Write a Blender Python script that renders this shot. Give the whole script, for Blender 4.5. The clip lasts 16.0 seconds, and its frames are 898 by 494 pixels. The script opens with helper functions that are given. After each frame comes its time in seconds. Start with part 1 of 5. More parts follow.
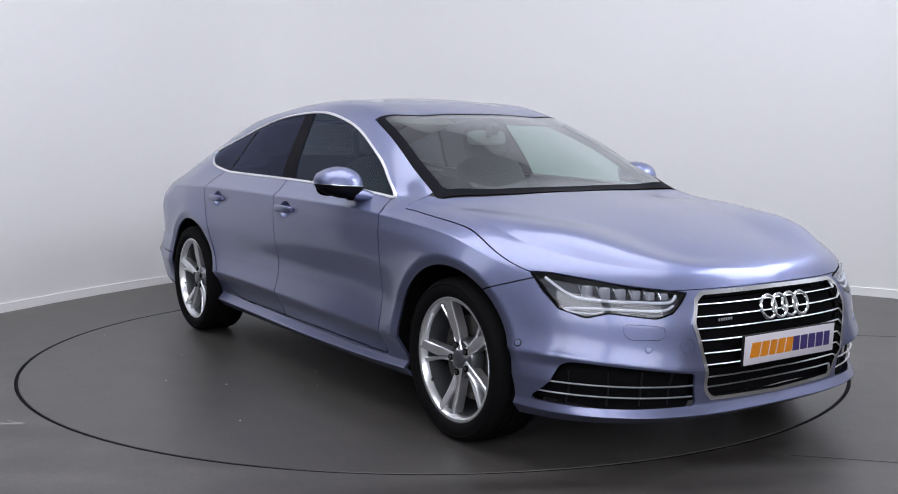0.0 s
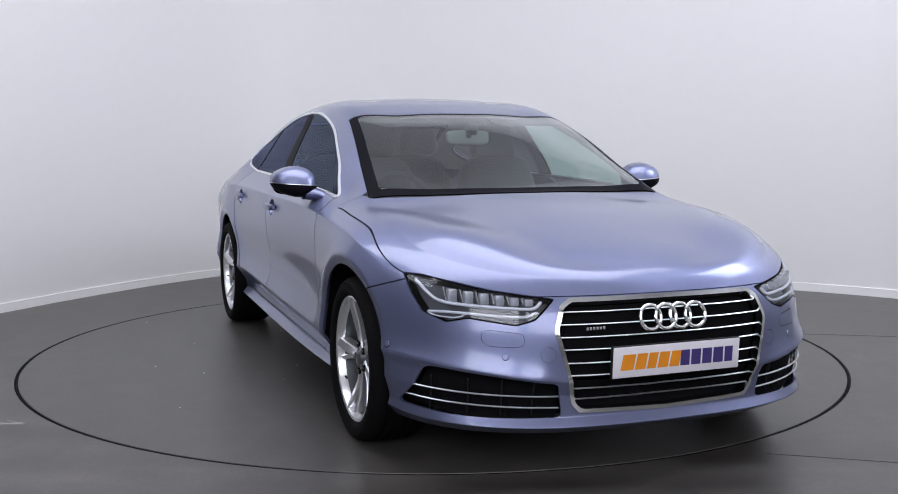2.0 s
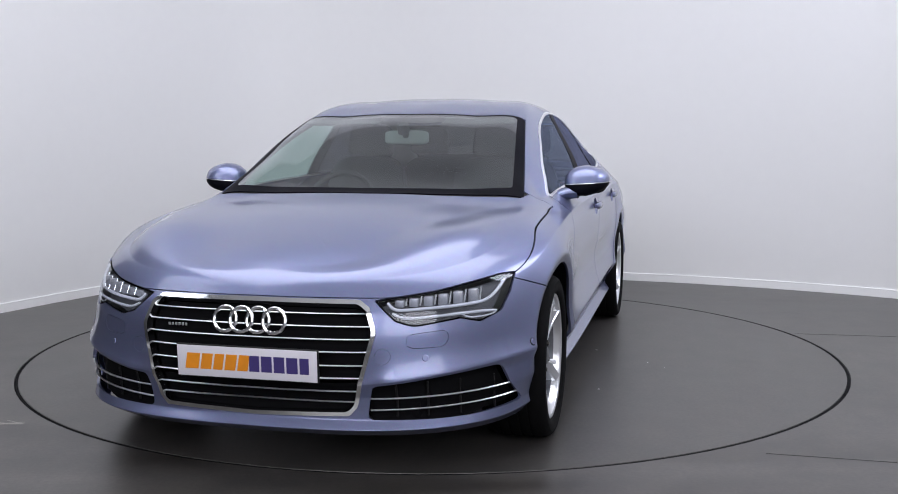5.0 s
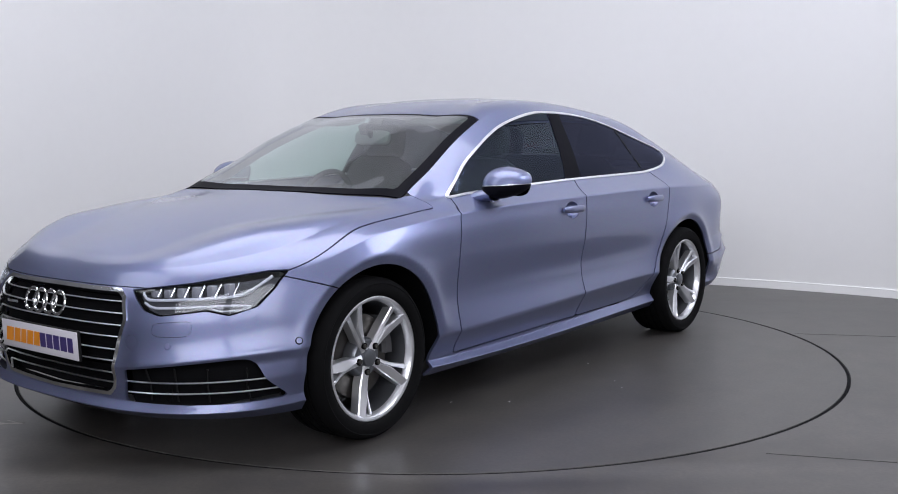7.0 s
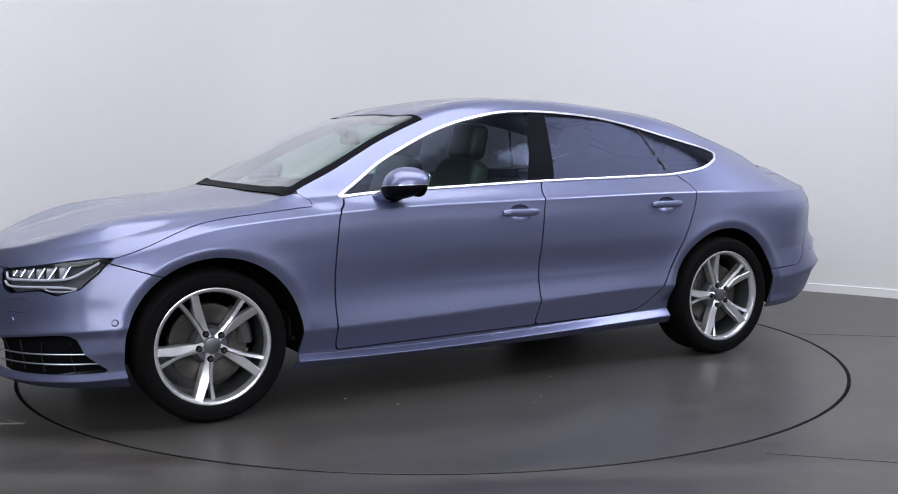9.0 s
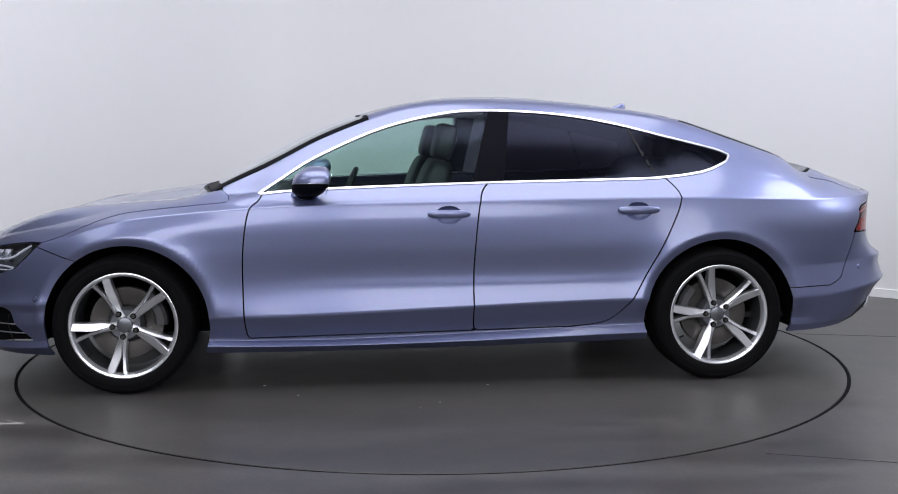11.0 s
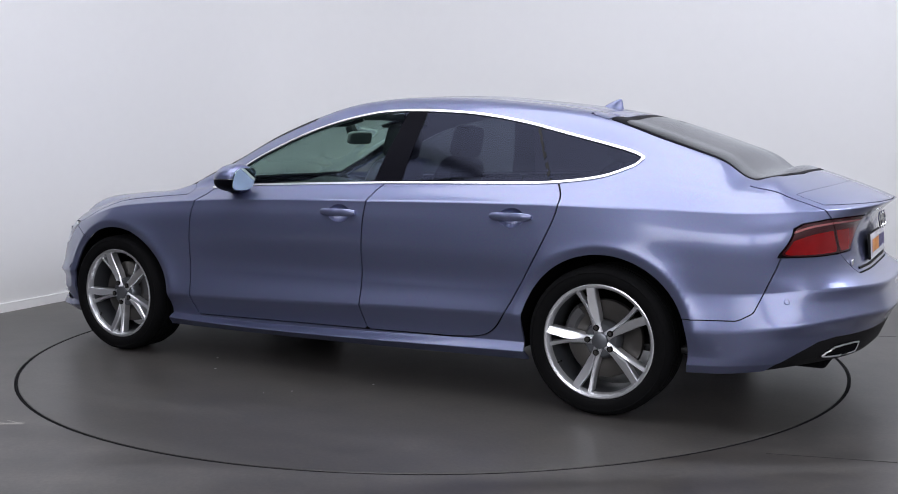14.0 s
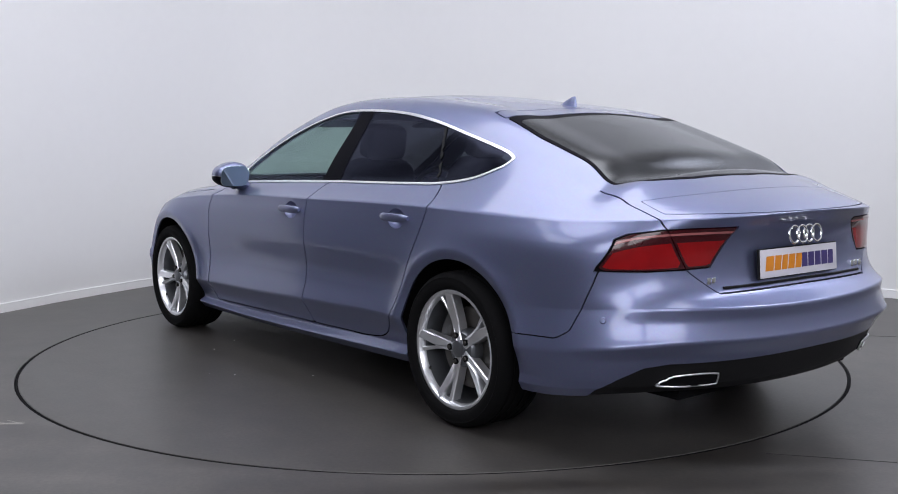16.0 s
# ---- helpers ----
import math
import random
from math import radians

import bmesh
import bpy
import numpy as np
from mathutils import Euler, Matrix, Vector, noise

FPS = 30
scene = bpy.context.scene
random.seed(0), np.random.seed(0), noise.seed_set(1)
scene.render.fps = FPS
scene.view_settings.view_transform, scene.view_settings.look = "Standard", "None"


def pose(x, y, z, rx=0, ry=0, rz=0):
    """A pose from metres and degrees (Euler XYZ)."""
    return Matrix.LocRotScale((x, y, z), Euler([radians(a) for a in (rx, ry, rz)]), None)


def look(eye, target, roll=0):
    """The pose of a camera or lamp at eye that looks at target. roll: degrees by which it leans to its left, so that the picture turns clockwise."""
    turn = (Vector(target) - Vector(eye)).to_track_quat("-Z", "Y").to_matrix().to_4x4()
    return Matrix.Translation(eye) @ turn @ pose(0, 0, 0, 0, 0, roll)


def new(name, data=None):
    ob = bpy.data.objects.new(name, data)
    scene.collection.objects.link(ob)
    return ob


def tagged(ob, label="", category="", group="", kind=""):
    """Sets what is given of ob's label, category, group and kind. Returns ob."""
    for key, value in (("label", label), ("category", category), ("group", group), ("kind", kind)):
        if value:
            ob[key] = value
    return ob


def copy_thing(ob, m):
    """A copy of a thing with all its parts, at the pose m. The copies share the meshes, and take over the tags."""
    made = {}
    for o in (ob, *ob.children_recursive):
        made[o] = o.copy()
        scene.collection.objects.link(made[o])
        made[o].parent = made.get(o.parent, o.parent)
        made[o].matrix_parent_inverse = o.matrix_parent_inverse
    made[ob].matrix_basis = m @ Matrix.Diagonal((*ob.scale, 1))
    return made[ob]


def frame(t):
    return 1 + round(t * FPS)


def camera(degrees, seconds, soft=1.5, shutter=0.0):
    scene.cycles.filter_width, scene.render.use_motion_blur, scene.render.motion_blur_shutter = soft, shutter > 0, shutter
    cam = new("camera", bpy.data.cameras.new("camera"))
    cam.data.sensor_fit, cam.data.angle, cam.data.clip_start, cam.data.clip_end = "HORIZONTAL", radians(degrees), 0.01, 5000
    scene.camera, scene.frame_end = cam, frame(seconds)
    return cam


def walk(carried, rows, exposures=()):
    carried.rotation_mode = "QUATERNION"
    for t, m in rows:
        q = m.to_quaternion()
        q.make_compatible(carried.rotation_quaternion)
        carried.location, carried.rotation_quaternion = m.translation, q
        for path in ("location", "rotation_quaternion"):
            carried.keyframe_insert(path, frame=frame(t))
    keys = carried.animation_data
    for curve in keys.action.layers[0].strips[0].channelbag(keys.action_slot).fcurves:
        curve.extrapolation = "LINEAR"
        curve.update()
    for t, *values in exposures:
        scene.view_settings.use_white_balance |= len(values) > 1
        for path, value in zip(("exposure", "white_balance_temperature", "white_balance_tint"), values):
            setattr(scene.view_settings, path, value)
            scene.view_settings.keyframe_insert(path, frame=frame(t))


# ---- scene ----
# Camera on a tripod; the car turns on a turntable whose axis is the world's z axis.
cam = camera(47.63, 16.0, soft=1.0)
CAM = pose(0, -5.830, 1.210, 90 - 6.066, 0, -0.809)
walk(cam, [(0.0, CAM), (16.0, CAM)], exposures=[(0.0, 0.0), (16.0, 0.0)])
TABLE_RADIUS = 2.2436
TURN = [(0.0, -56.85), (0.5, -57.63), (1.0, -60.02), (1.5, -63.84), (2.0, -69.47), (2.5, -75.21), (3.0, -81.39), (3.5, -87.08), (4.0, -93.24), (4.5, -98.89), (5.0, -104.99), (5.5, -110.80), (6.0, -116.54), (6.5, -122.27), (7.0, -128.01), (7.5, -133.83), (8.0, -139.82), (8.5, -145.37), (9.0, -151.37), (9.5, -157.15), (10.0, -162.85), (10.5, -168.56), (11.0, -174.27), (11.5, -180.26), (12.0, -186.22), (12.5, -191.91), (13.0, -197.88), (13.5, -203.59), (14.0, -209.54), (14.5, -215.11), (15.0, -221.09), (15.5, -226.67), (16.0, -232.55)]


# ---------------------------------------------------------------- helpers
def smooth_curve(pts):
    """A smooth function through a few (u, value) knots."""
    u = np.array([a for a, b in pts], float)
    w = np.array([b for a, b in pts], float)
    h = np.diff(u)
    d = np.diff(w) / h
    m = np.empty(len(u))
    m[0], m[-1] = d[0], d[-1]
    m[1:-1] = (d[:-1] * h[1:] + d[1:] * h[:-1]) / (h[1:] + h[:-1])

    def at(q):
        q = np.clip(np.asarray(q, float), u[0], u[-1])
        i = np.clip(np.searchsorted(u, q, side="right") - 1, 0, len(u) - 2)
        t = (q - u[i]) / h[i]
        return ((2 * t**3 - 3 * t**2 + 1) * w[i] + (t**3 - 2 * t**2 + t) * h[i] * m[i]
                + (3 * t**2 - 2 * t**3) * w[i + 1] + (t**3 - t**2) * h[i] * m[i + 1])
    return at


def rounded(points, steps=6):
    """A closed outline with its corners turned round (Chaikin)."""
    p = np.array(points, float)
    for _ in range(steps):
        q = np.roll(p, -1, axis=0)
        p = np.stack([0.75 * p + 0.25 * q, 0.25 * p + 0.75 * q], 1).reshape(-1, 2)
        if len(p) > 60:
            break
    return p


def through_points(points, per=6):
    """A closed smooth outline through the points."""
    p = np.array(points, float)
    out = []
    for i in range(len(p)):
        a, b, c, d = p[i - 1], p[i], p[(i + 1) % len(p)], p[(i + 2) % len(p)]
        for t in np.linspace(0, 1, per, endpoint=False):
            out.append(0.5 * (2 * b + (c - a) * t + (2 * a - 5 * b + 4 * c - d) * t * t + (3 * b - a - 3 * c + d) * t**3))
    return np.array(out)


def signed(outline):
    """Signed distance to a closed outline, negative inside."""
    a = np.array(outline, float)
    b = np.roll(a, -1, axis=0)

    def at(u, v):
        q = np.stack([u, v], 1)
        best = np.full(len(q), 1e9)
        inside = np.zeros(len(q), bool)
        for s, e in zip(a, b):
            w = e - s
            t = np.clip(((q - s) @ w) / max(w @ w, 1e-12), 0, 1)
            best = np.minimum(best, np.linalg.norm(q - s - t[:, None] * w, axis=1))
            cross = (s[1] > q[:, 1]) != (e[1] > q[:, 1])
            xs = s[0] + (q[:, 1] - s[1]) / (w[1] if abs(w[1]) > 1e-12 else 1e-12) * w[0]
            inside ^= cross & (q[:, 0] < xs)
        return np.where(inside, -best, best)
    return at


def link(name, verts, faces, material, parent=None, label="", normals=None, smooth=True):
    me = bpy.data.meshes.new(name)
    me.from_pydata([tuple(v) for v in verts], [], [tuple(f) for f in faces])
    me.materials.append(material)
    if smooth:
        me.polygons.foreach_set("use_smooth", [True] * len(me.polygons))
    if normals is not None:
        me.normals_split_custom_set_from_vertices([tuple(n) for n in normals])
    me.update()
    ob = new(name, me)
    if parent is not None:
        ob.parent = parent
    if label:
        tagged(ob, label=label)
    return ob


def part(name, bm, material, parent=None, label="", smooth=True, sharp=35):
    """One bmesh as one mesh object."""
    bmesh.ops.recalc_face_normals(bm, faces=bm.faces)
    me = bpy.data.meshes.new(name)
    for f in bm.faces:
        f.smooth = smooth
    for e in bm.edges:
        if len(e.link_faces) == 2 and e.calc_face_angle(0) > radians(sharp):
            e.smooth = False
    bm.to_mesh(me)
    bm.free()
    me.materials.append(material)
    ob = new(name, me)
    if parent is not None:
        ob.parent = parent
    if label:
        tagged(ob, label=label)
    return ob


def thing(name, label, category, group="", kind=""):
    ob = new(name)
    ob.empty_display_size = 0.2
    return tagged(ob, label=label, category=category, group=group, kind=kind)


def box(bm, sx, sy, sz, m=None, bevel=0.0, segments=2):
    r = bmesh.ops.create_cube(bm, size=1)
    bmesh.ops.scale(bm, vec=(sx, sy, sz), verts=r["verts"])
    if bevel:
        es = list({e for v in r["verts"] for e in v.link_edges})
        g = bmesh.ops.bevel(bm, geom=es, offset=bevel, segments=segments, affect="EDGES", profile=0.5)
        vs = list({v for f in g["faces"] for v in f.verts} | {v for v in r["verts"] if v.is_valid})
    else:
        vs = r["verts"]
    if m is not None:
        bmesh.ops.transform(bm, matrix=m, verts=vs)
    return vs


def lathe(bm, profile, n=48, axis="y", m=None):
    """Turns (radius, along) pairs round an axis."""
    rings = []
    for r, a in profile:
        ring = []
        for i in range(n):
            c, s = math.cos(2 * math.pi * i / n), math.sin(2 * math.pi * i / n)
            co = {"y": (r * c, a, r * s), "z": (r * c, r * s, a), "x": (a, r * c, r * s)}[axis]
            ring.append(bm.verts.new(m @ Vector(co) if m is not None else co))
        rings.append(ring)
    for p, q in zip(rings, rings[1:]):
        for i in range(n):
            bm.faces.new((p[i], p[(i + 1) % n], q[(i + 1) % n], q[i]))
    return rings


def tube(bm, pts, radius, n=8, closed=False, flat=1.0):
    """A round bar along points."""
    pts = [Vector(q) for q in pts]
    rings = []
    up = Vector((0, 0, 1))
    for i, q in enumerate(pts):
        a = pts[i - 1] if (i or closed) else q
        b = pts[(i + 1) % len(pts)] if (i < len(pts) - 1 or closed) else q
        d = (b - a).normalized()
        side = d.cross(up)
        side = side.normalized() if side.length > 1e-4 else Vector((0, 1, 0))
        nor = side.cross(d).normalized()
        rings.append([bm.verts.new(q + radius * (math.cos(2 * math.pi * j / n) * side + flat * math.sin(2 * math.pi * j / n) * nor)) for j in range(n)])
    pairs = list(zip(rings, rings[1:] + ([rings[0]] if closed else [])))
    for p, q in pairs[: len(rings) if closed else len(rings) - 1]:
        for j in range(n):
            bm.faces.new((p[j], p[(j + 1) % n], q[(j + 1) % n], q[j]))
    if not closed:
        bm.faces.new(rings[0][::-1])
        bm.faces.new(rings[-1])


def prism(bm, outline, lo, hi, m, inset=0.0):
    """A plate: an outline in (u, v) from lo to hi along w, mapped by m; its top edge drawn in by inset."""
    o = np.array(outline, float)
    c = o.mean(0)
    top = o + (c - o) / np.linalg.norm(c - o, axis=1)[:, None].clip(1e-6) * inset
    a = [bm.verts.new(m @ Vector((u, v, lo))) for u, v in o]
    b = [bm.verts.new(m @ Vector((u, v, hi - inset))) for u, v in o] if inset else None
    d = [bm.verts.new(m @ Vector((u, v, hi))) for u, v in top]
    n = len(o)
    rows = [a, b, d] if inset else [a, d]
    for p, q in zip(rows, rows[1:]):
        for i in range(n):
            bm.faces.new((p[i], p[(i + 1) % n], q[(i + 1) % n], q[i]))
    bm.faces.new(d)
    bm.faces.new(a[::-1])


# ---------------------------------------------------------------- light
world = bpy.data.worlds.new("world")
world.use_nodes = True
world.node_tree.nodes["Background"].inputs[0].default_value = (0.75, 0.8, 0.9, 1)
world.node_tree.nodes["Background"].inputs[1].default_value = 0.05
scene.world = world
ROOM_HEIGHT = 5.0
COVE_END = 0.5
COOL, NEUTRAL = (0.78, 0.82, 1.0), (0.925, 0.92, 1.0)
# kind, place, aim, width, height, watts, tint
# Unseen: flood and side follow reflections, top is assumed, back is added fill
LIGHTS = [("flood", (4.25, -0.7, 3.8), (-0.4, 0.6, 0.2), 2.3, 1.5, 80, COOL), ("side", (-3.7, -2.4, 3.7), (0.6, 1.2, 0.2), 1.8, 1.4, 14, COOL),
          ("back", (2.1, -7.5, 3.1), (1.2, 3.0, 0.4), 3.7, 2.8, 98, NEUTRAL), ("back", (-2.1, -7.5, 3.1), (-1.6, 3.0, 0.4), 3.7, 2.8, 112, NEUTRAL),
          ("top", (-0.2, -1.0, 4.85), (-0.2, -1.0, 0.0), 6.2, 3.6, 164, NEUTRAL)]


# ---------------------------------------------------------------- materials
def material(name):
    m = bpy.data.materials.new(name)
    m.use_nodes = True
    return m, m.node_tree.nodes, m.node_tree.links, m.node_tree.nodes["Principled BSDF"]


def plain(name, color, rough=0.5, metal=0.0, coat=0.0, bump=0.0, scale=200.0, vary=0.08, spec=0.5):
    m, nodes, links, p = material(name)
    tex = nodes.new("ShaderNodeTexCoord")
    nz = nodes.new("ShaderNodeTexNoise")
    nz.inputs["Scale"].default_value = scale * 0.1
    nz.inputs["Detail"].default_value = 5
    links.new(tex.outputs["Object"], nz.inputs["Vector"])
    ramp = nodes.new("ShaderNodeMixRGB")
    ramp.inputs[1].default_value = (*[c * (1 - vary) for c in color], 1)
    ramp.inputs[2].default_value = (*[min(1, c * (1 + vary)) for c in color], 1)
    links.new(nz.outputs["Fac"], ramp.inputs[0])
    links.new(ramp.outputs[0], p.inputs["Base Color"])
    p.inputs["Roughness"].default_value = rough
    p.inputs["Metallic"].default_value = metal
    p.inputs["Coat Weight"].default_value = coat
    p.inputs["Specular IOR Level"].default_value = spec
    if bump:
        n2 = nodes.new("ShaderNodeTexNoise")
        n2.inputs["Scale"].default_value = scale
        links.new(tex.outputs["Object"], n2.inputs["Vector"])
        b = nodes.new("ShaderNodeBump")
        b.inputs["Strength"].default_value = bump
        b.inputs["Distance"].default_value = 0.002
        links.new(n2.outputs["Fac"], b.inputs["Height"])
        links.new(b.outputs[0], p.inputs["Normal"])
    return m


def glass(name, tint, opacity, rough=0.0, gloss=(0.85, 0.05), sheen=(0.95, 0.97, 1.0)):
    """Thin automotive glass: a tinted see-through sheet with a gloss."""
    m, nodes, links, p = material(name)
    nodes.remove(p)
    out = nodes["Material Output"]
    tr = nodes.new("ShaderNodeBsdfTransparent")
    tr.inputs[0].default_value = (*tint, 1)
    gl = nodes.new("ShaderNodeBsdfGlossy")
    gl.inputs["Roughness"].default_value = rough
    gl.inputs[0].default_value = (*sheen, 1)
    lw = nodes.new("ShaderNodeLayerWeight")
    lw.inputs[0].default_value = 0.5
    pw = nodes.new("ShaderNodeMath")
    pw.operation = "POWER"
    pw.inputs[1].default_value = 4.0
    links.new(lw.outputs["Facing"], pw.inputs[0])
    fr = nodes.new("ShaderNodeMath")
    fr.operation = "MULTIPLY_ADD"
    fr.inputs[1].default_value, fr.inputs[2].default_value = gloss
    links.new(pw.outputs[0], fr.inputs[0])
    mix = nodes.new("ShaderNodeMixShader")
    links.new(fr.outputs[0], mix.inputs[0])
    links.new(tr.outputs[0], mix.inputs[1])
    links.new(gl.outputs[0], mix.inputs[2])
    links.new(mix.outputs[0], out.inputs[0])
    return m


def glow(name, color, strength):
    m, nodes, links, p = material(name)
    p.inputs["Emission Color"].default_value = (*color, 1)
    p.inputs["Emission Strength"].default_value = strength
    p.inputs["Base Color"].default_value = (*color, 1)
    return m


def paint_material():
    m, nodes, links, p = material("metallic_paint")
    tex = nodes.new("ShaderNodeTexCoord")
    flake = nodes.new("ShaderNodeTexVoronoi")
    flake.inputs["Scale"].default_value = 900
    links.new(tex.outputs["Object"], flake.inputs["Vector"])
    mix = nodes.new("ShaderNodeMixRGB")
    mix.inputs[0].default_value = 0.10
    mix.inputs[1].default_value = (0.152, 0.176, 0.325, 1)
    links.new(flake.outputs["Color"], mix.inputs[2])
    hsv = nodes.new("ShaderNodeHueSaturation")
    hsv.inputs["Saturation"].default_value = 1.05
    links.new(mix.outputs[0], hsv.inputs["Color"])
    links.new(hsv.outputs[0], p.inputs["Base Color"])
    p.inputs["Metallic"].default_value = 0.8
    p.inputs["Roughness"].default_value = 0.42
    p.inputs["Coat Weight"].default_value = 0.9
    p.inputs["Coat Roughness"].default_value = 0.11
    return m


def floor_material(name="floor_vinyl", tone=1.0, streak=1.0):
    m, nodes, links, p = material(name)
    tex = nodes.new("ShaderNodeTexCoord")
    big = nodes.new("ShaderNodeTexNoise")
    big.inputs["Scale"].default_value = 0.9
    big.inputs["Detail"].default_value = 6
    fine = nodes.new("ShaderNodeTexNoise")
    fine.inputs["Scale"].default_value = 60
    fine.inputs["Detail"].default_value = 4
    stretch = nodes.new("ShaderNodeMapping")
    stretch.inputs["Scale"].default_value = (0.5, 0.8 + 2.2 * streak, 1)
    stretch.inputs["Rotation"].default_value = (0, 0, 0.25)
    links.new(tex.outputs["Object"], stretch.inputs[0])
    links.new(stretch.outputs[0], big.inputs["Vector"])
    links.new(tex.outputs["Object"], fine.inputs["Vector"])
    ramp = nodes.new("ShaderNodeValToRGB")
    ramp.color_ramp.elements[0].position, ramp.color_ramp.elements[1].position = 0.3, 0.72
    ramp.color_ramp.elements[0].color = ((0.068 - 0.018 * streak) * tone, (0.064 - 0.018 * streak) * tone, (0.061 - 0.018 * streak) * tone, 1)
    ramp.color_ramp.elements[1].color = ((0.074 + 0.012 * streak) * tone, (0.069 + 0.012 * streak) * tone, (0.065 + 0.012 * streak) * tone, 1)
    links.new(big.outputs["Fac"], ramp.inputs[0])
    mix = nodes.new("ShaderNodeMixRGB")
    mix.blend_type = "OVERLAY"
    mix.inputs[0].default_value = 0.4
    links.new(ramp.outputs[0], mix.inputs[1])
    links.new(fine.outputs["Fac"], mix.inputs[2])
    mid = nodes.new("ShaderNodeTexNoise")
    mid.inputs["Scale"].default_value = 5.0
    mid.inputs["Detail"].default_value = 9
    mid.inputs["Roughness"].default_value = 0.7
    links.new(tex.outputs["Object"], mid.inputs["Vector"])
    worn = nodes.new("ShaderNodeValToRGB")
    worn.color_ramp.elements[0].position, worn.color_ramp.elements[1].position = 0.36, 0.66
    worn.color_ramp.elements[0].color, worn.color_ramp.elements[1].color = (0.40, 0.40, 0.41, 1), (0.60, 0.59, 0.57, 1)
    links.new(mid.outputs["Fac"], worn.inputs[0])
    mottle = nodes.new("ShaderNodeMixRGB")
    mottle.blend_type = "OVERLAY"
    mottle.inputs[0].default_value = min(1.0, 0.35 + 0.4 * streak)
    links.new(mix.outputs[0], mottle.inputs[1])
    links.new(worn.outputs[0], mottle.inputs[2])
    links.new(mottle.outputs[0], p.inputs["Base Color"])
    rr = nodes.new("ShaderNodeMapRange")
    rr.inputs["To Min"].default_value, rr.inputs["To Max"].default_value = 0.28, 0.44
    links.new(big.outputs["Fac"], rr.inputs[0])
    links.new(rr.outputs[0], p.inputs["Roughness"])
    b = nodes.new("ShaderNodeBump")
    b.inputs["Strength"].default_value = 0.06
    b.inputs["Distance"].default_value = 0.002
    links.new(fine.outputs["Fac"], b.inputs["Height"])
    links.new(b.outputs[0], p.inputs["Normal"])
    return m


PAINT = paint_material()
FLOOR = floor_material("floor_vinyl", 0.88, 1.6)
DISC = floor_material("turntable_vinyl", 0.84, 0.8)
WALL = plain("white_wall_paint", (0.71, 0.71, 0.71), 0.75, bump=0.05, scale=120, vary=0.015)
SKIRT = plain("skirting_gloss", (0.78, 0.78, 0.78), 0.45, vary=0.02)
CEIL = plain("ceiling_grey_paint", (0.58, 0.58, 0.58), 0.8, vary=0.05)
# unseen walls: off-white one bounces fill, dark one darkens the flank's reflections
FILL_WALL = plain("fill_wall_paint", (0.78, 0.78, 0.79), 0.8, vary=0.03)
DARK_WALL = plain("dark_reflection_wall", (0.10, 0.10, 0.105), 0.8, vary=0.05)
BLACK = plain("black_plastic", (0.007, 0.007, 0.008), 0.55, bump=0.1, scale=400, spec=0.25)
GLOSS_BLACK = plain("gloss_black", (0.005, 0.005, 0.008), 0.45, spec=0.03)
DARK = plain("dark_void", (0.004, 0.004, 0.005), 0.9, spec=0.1)
DIFFUSER = glow("diffuser_glow", (0.95, 0.97, 1.0), 1.0)
RUBBER = plain("tyre_rubber", (0.0035, 0.0035, 0.004), 0.85, bump=0.2, scale=300, spec=0.12)
CHROME = plain("chrome", (0.86, 0.87, 0.88), 0.10, 1.0, vary=0.02)
SATIN = plain("satin_aluminium", (0.84, 0.85, 0.87), 0.32, 1.0, vary=0.03)
BRIGHT = plain("bright_window_trim", (0.90, 0.91, 0.93), 0.28, 1.0, vary=0.02)
ALLOY = plain("alloy_silver", (0.80, 0.81, 0.84), 0.28, 0.85, coat=0.4, vary=0.04)
# dark grey of hub and cap; on the rim barrel it paints shade
ALLOY_DARK = plain("alloy_dark_and_shade", (0.20, 0.21, 0.23), 0.35, 0.85, vary=0.05)
STEEL = plain("brake_steel", (0.09, 0.085, 0.08), 0.45, 0.8, vary=0.15)
# side glass: the blue of reflected cool light is put into the gloss colour
CLEAR = glass("tinted_clear_glass", (0.60, 0.76, 0.71), 0.1, 0.12, (0.4, 0.03), (0.62, 0.72, 1.0))
SCREEN = glass("windscreen_glass", (0.68, 0.80, 0.75), 0.1, 0.05, (0.9, 0.28))
PRIVACY = glass("privacy_glass", (0.07, 0.068, 0.09), 0.5, 0.13, (0.35, 0.022), (0.60, 0.66, 1.0))
BACKLIGHT = glass("rear_window_glass", (0.05, 0.05, 0.055), 0.5, 0.24, (0.7, 0.07))
LENS = glass("lamp_lens", (0.95, 0.97, 1.0), 0.0)
CABIN = plain("cabin_black_trim", (0.014, 0.014, 0.016), 0.6, bump=0.1, scale=500)
LEATHER = plain("black_leather", (0.014, 0.014, 0.015), 0.5, bump=0.2, scale=350)
RED_LENS = plain("red_lens", (0.25, 0.003, 0.005), 0.15, coat=0.15, vary=0.25, scale=120)
SMOKE = plain("smoked_lens", (0.045, 0.003, 0.006), 0.15, coat=0.3)
PALE_LENS = plain("pale_lens", (0.34, 0.12, 0.12), 0.25, coat=0.4)
LAMP_DARK = plain("lamp_housing_grey", (0.085, 0.088, 0.10), 0.35)
REFLECTOR = plain("lamp_reflector", (0.36, 0.37, 0.41), 0.35, 0.3)
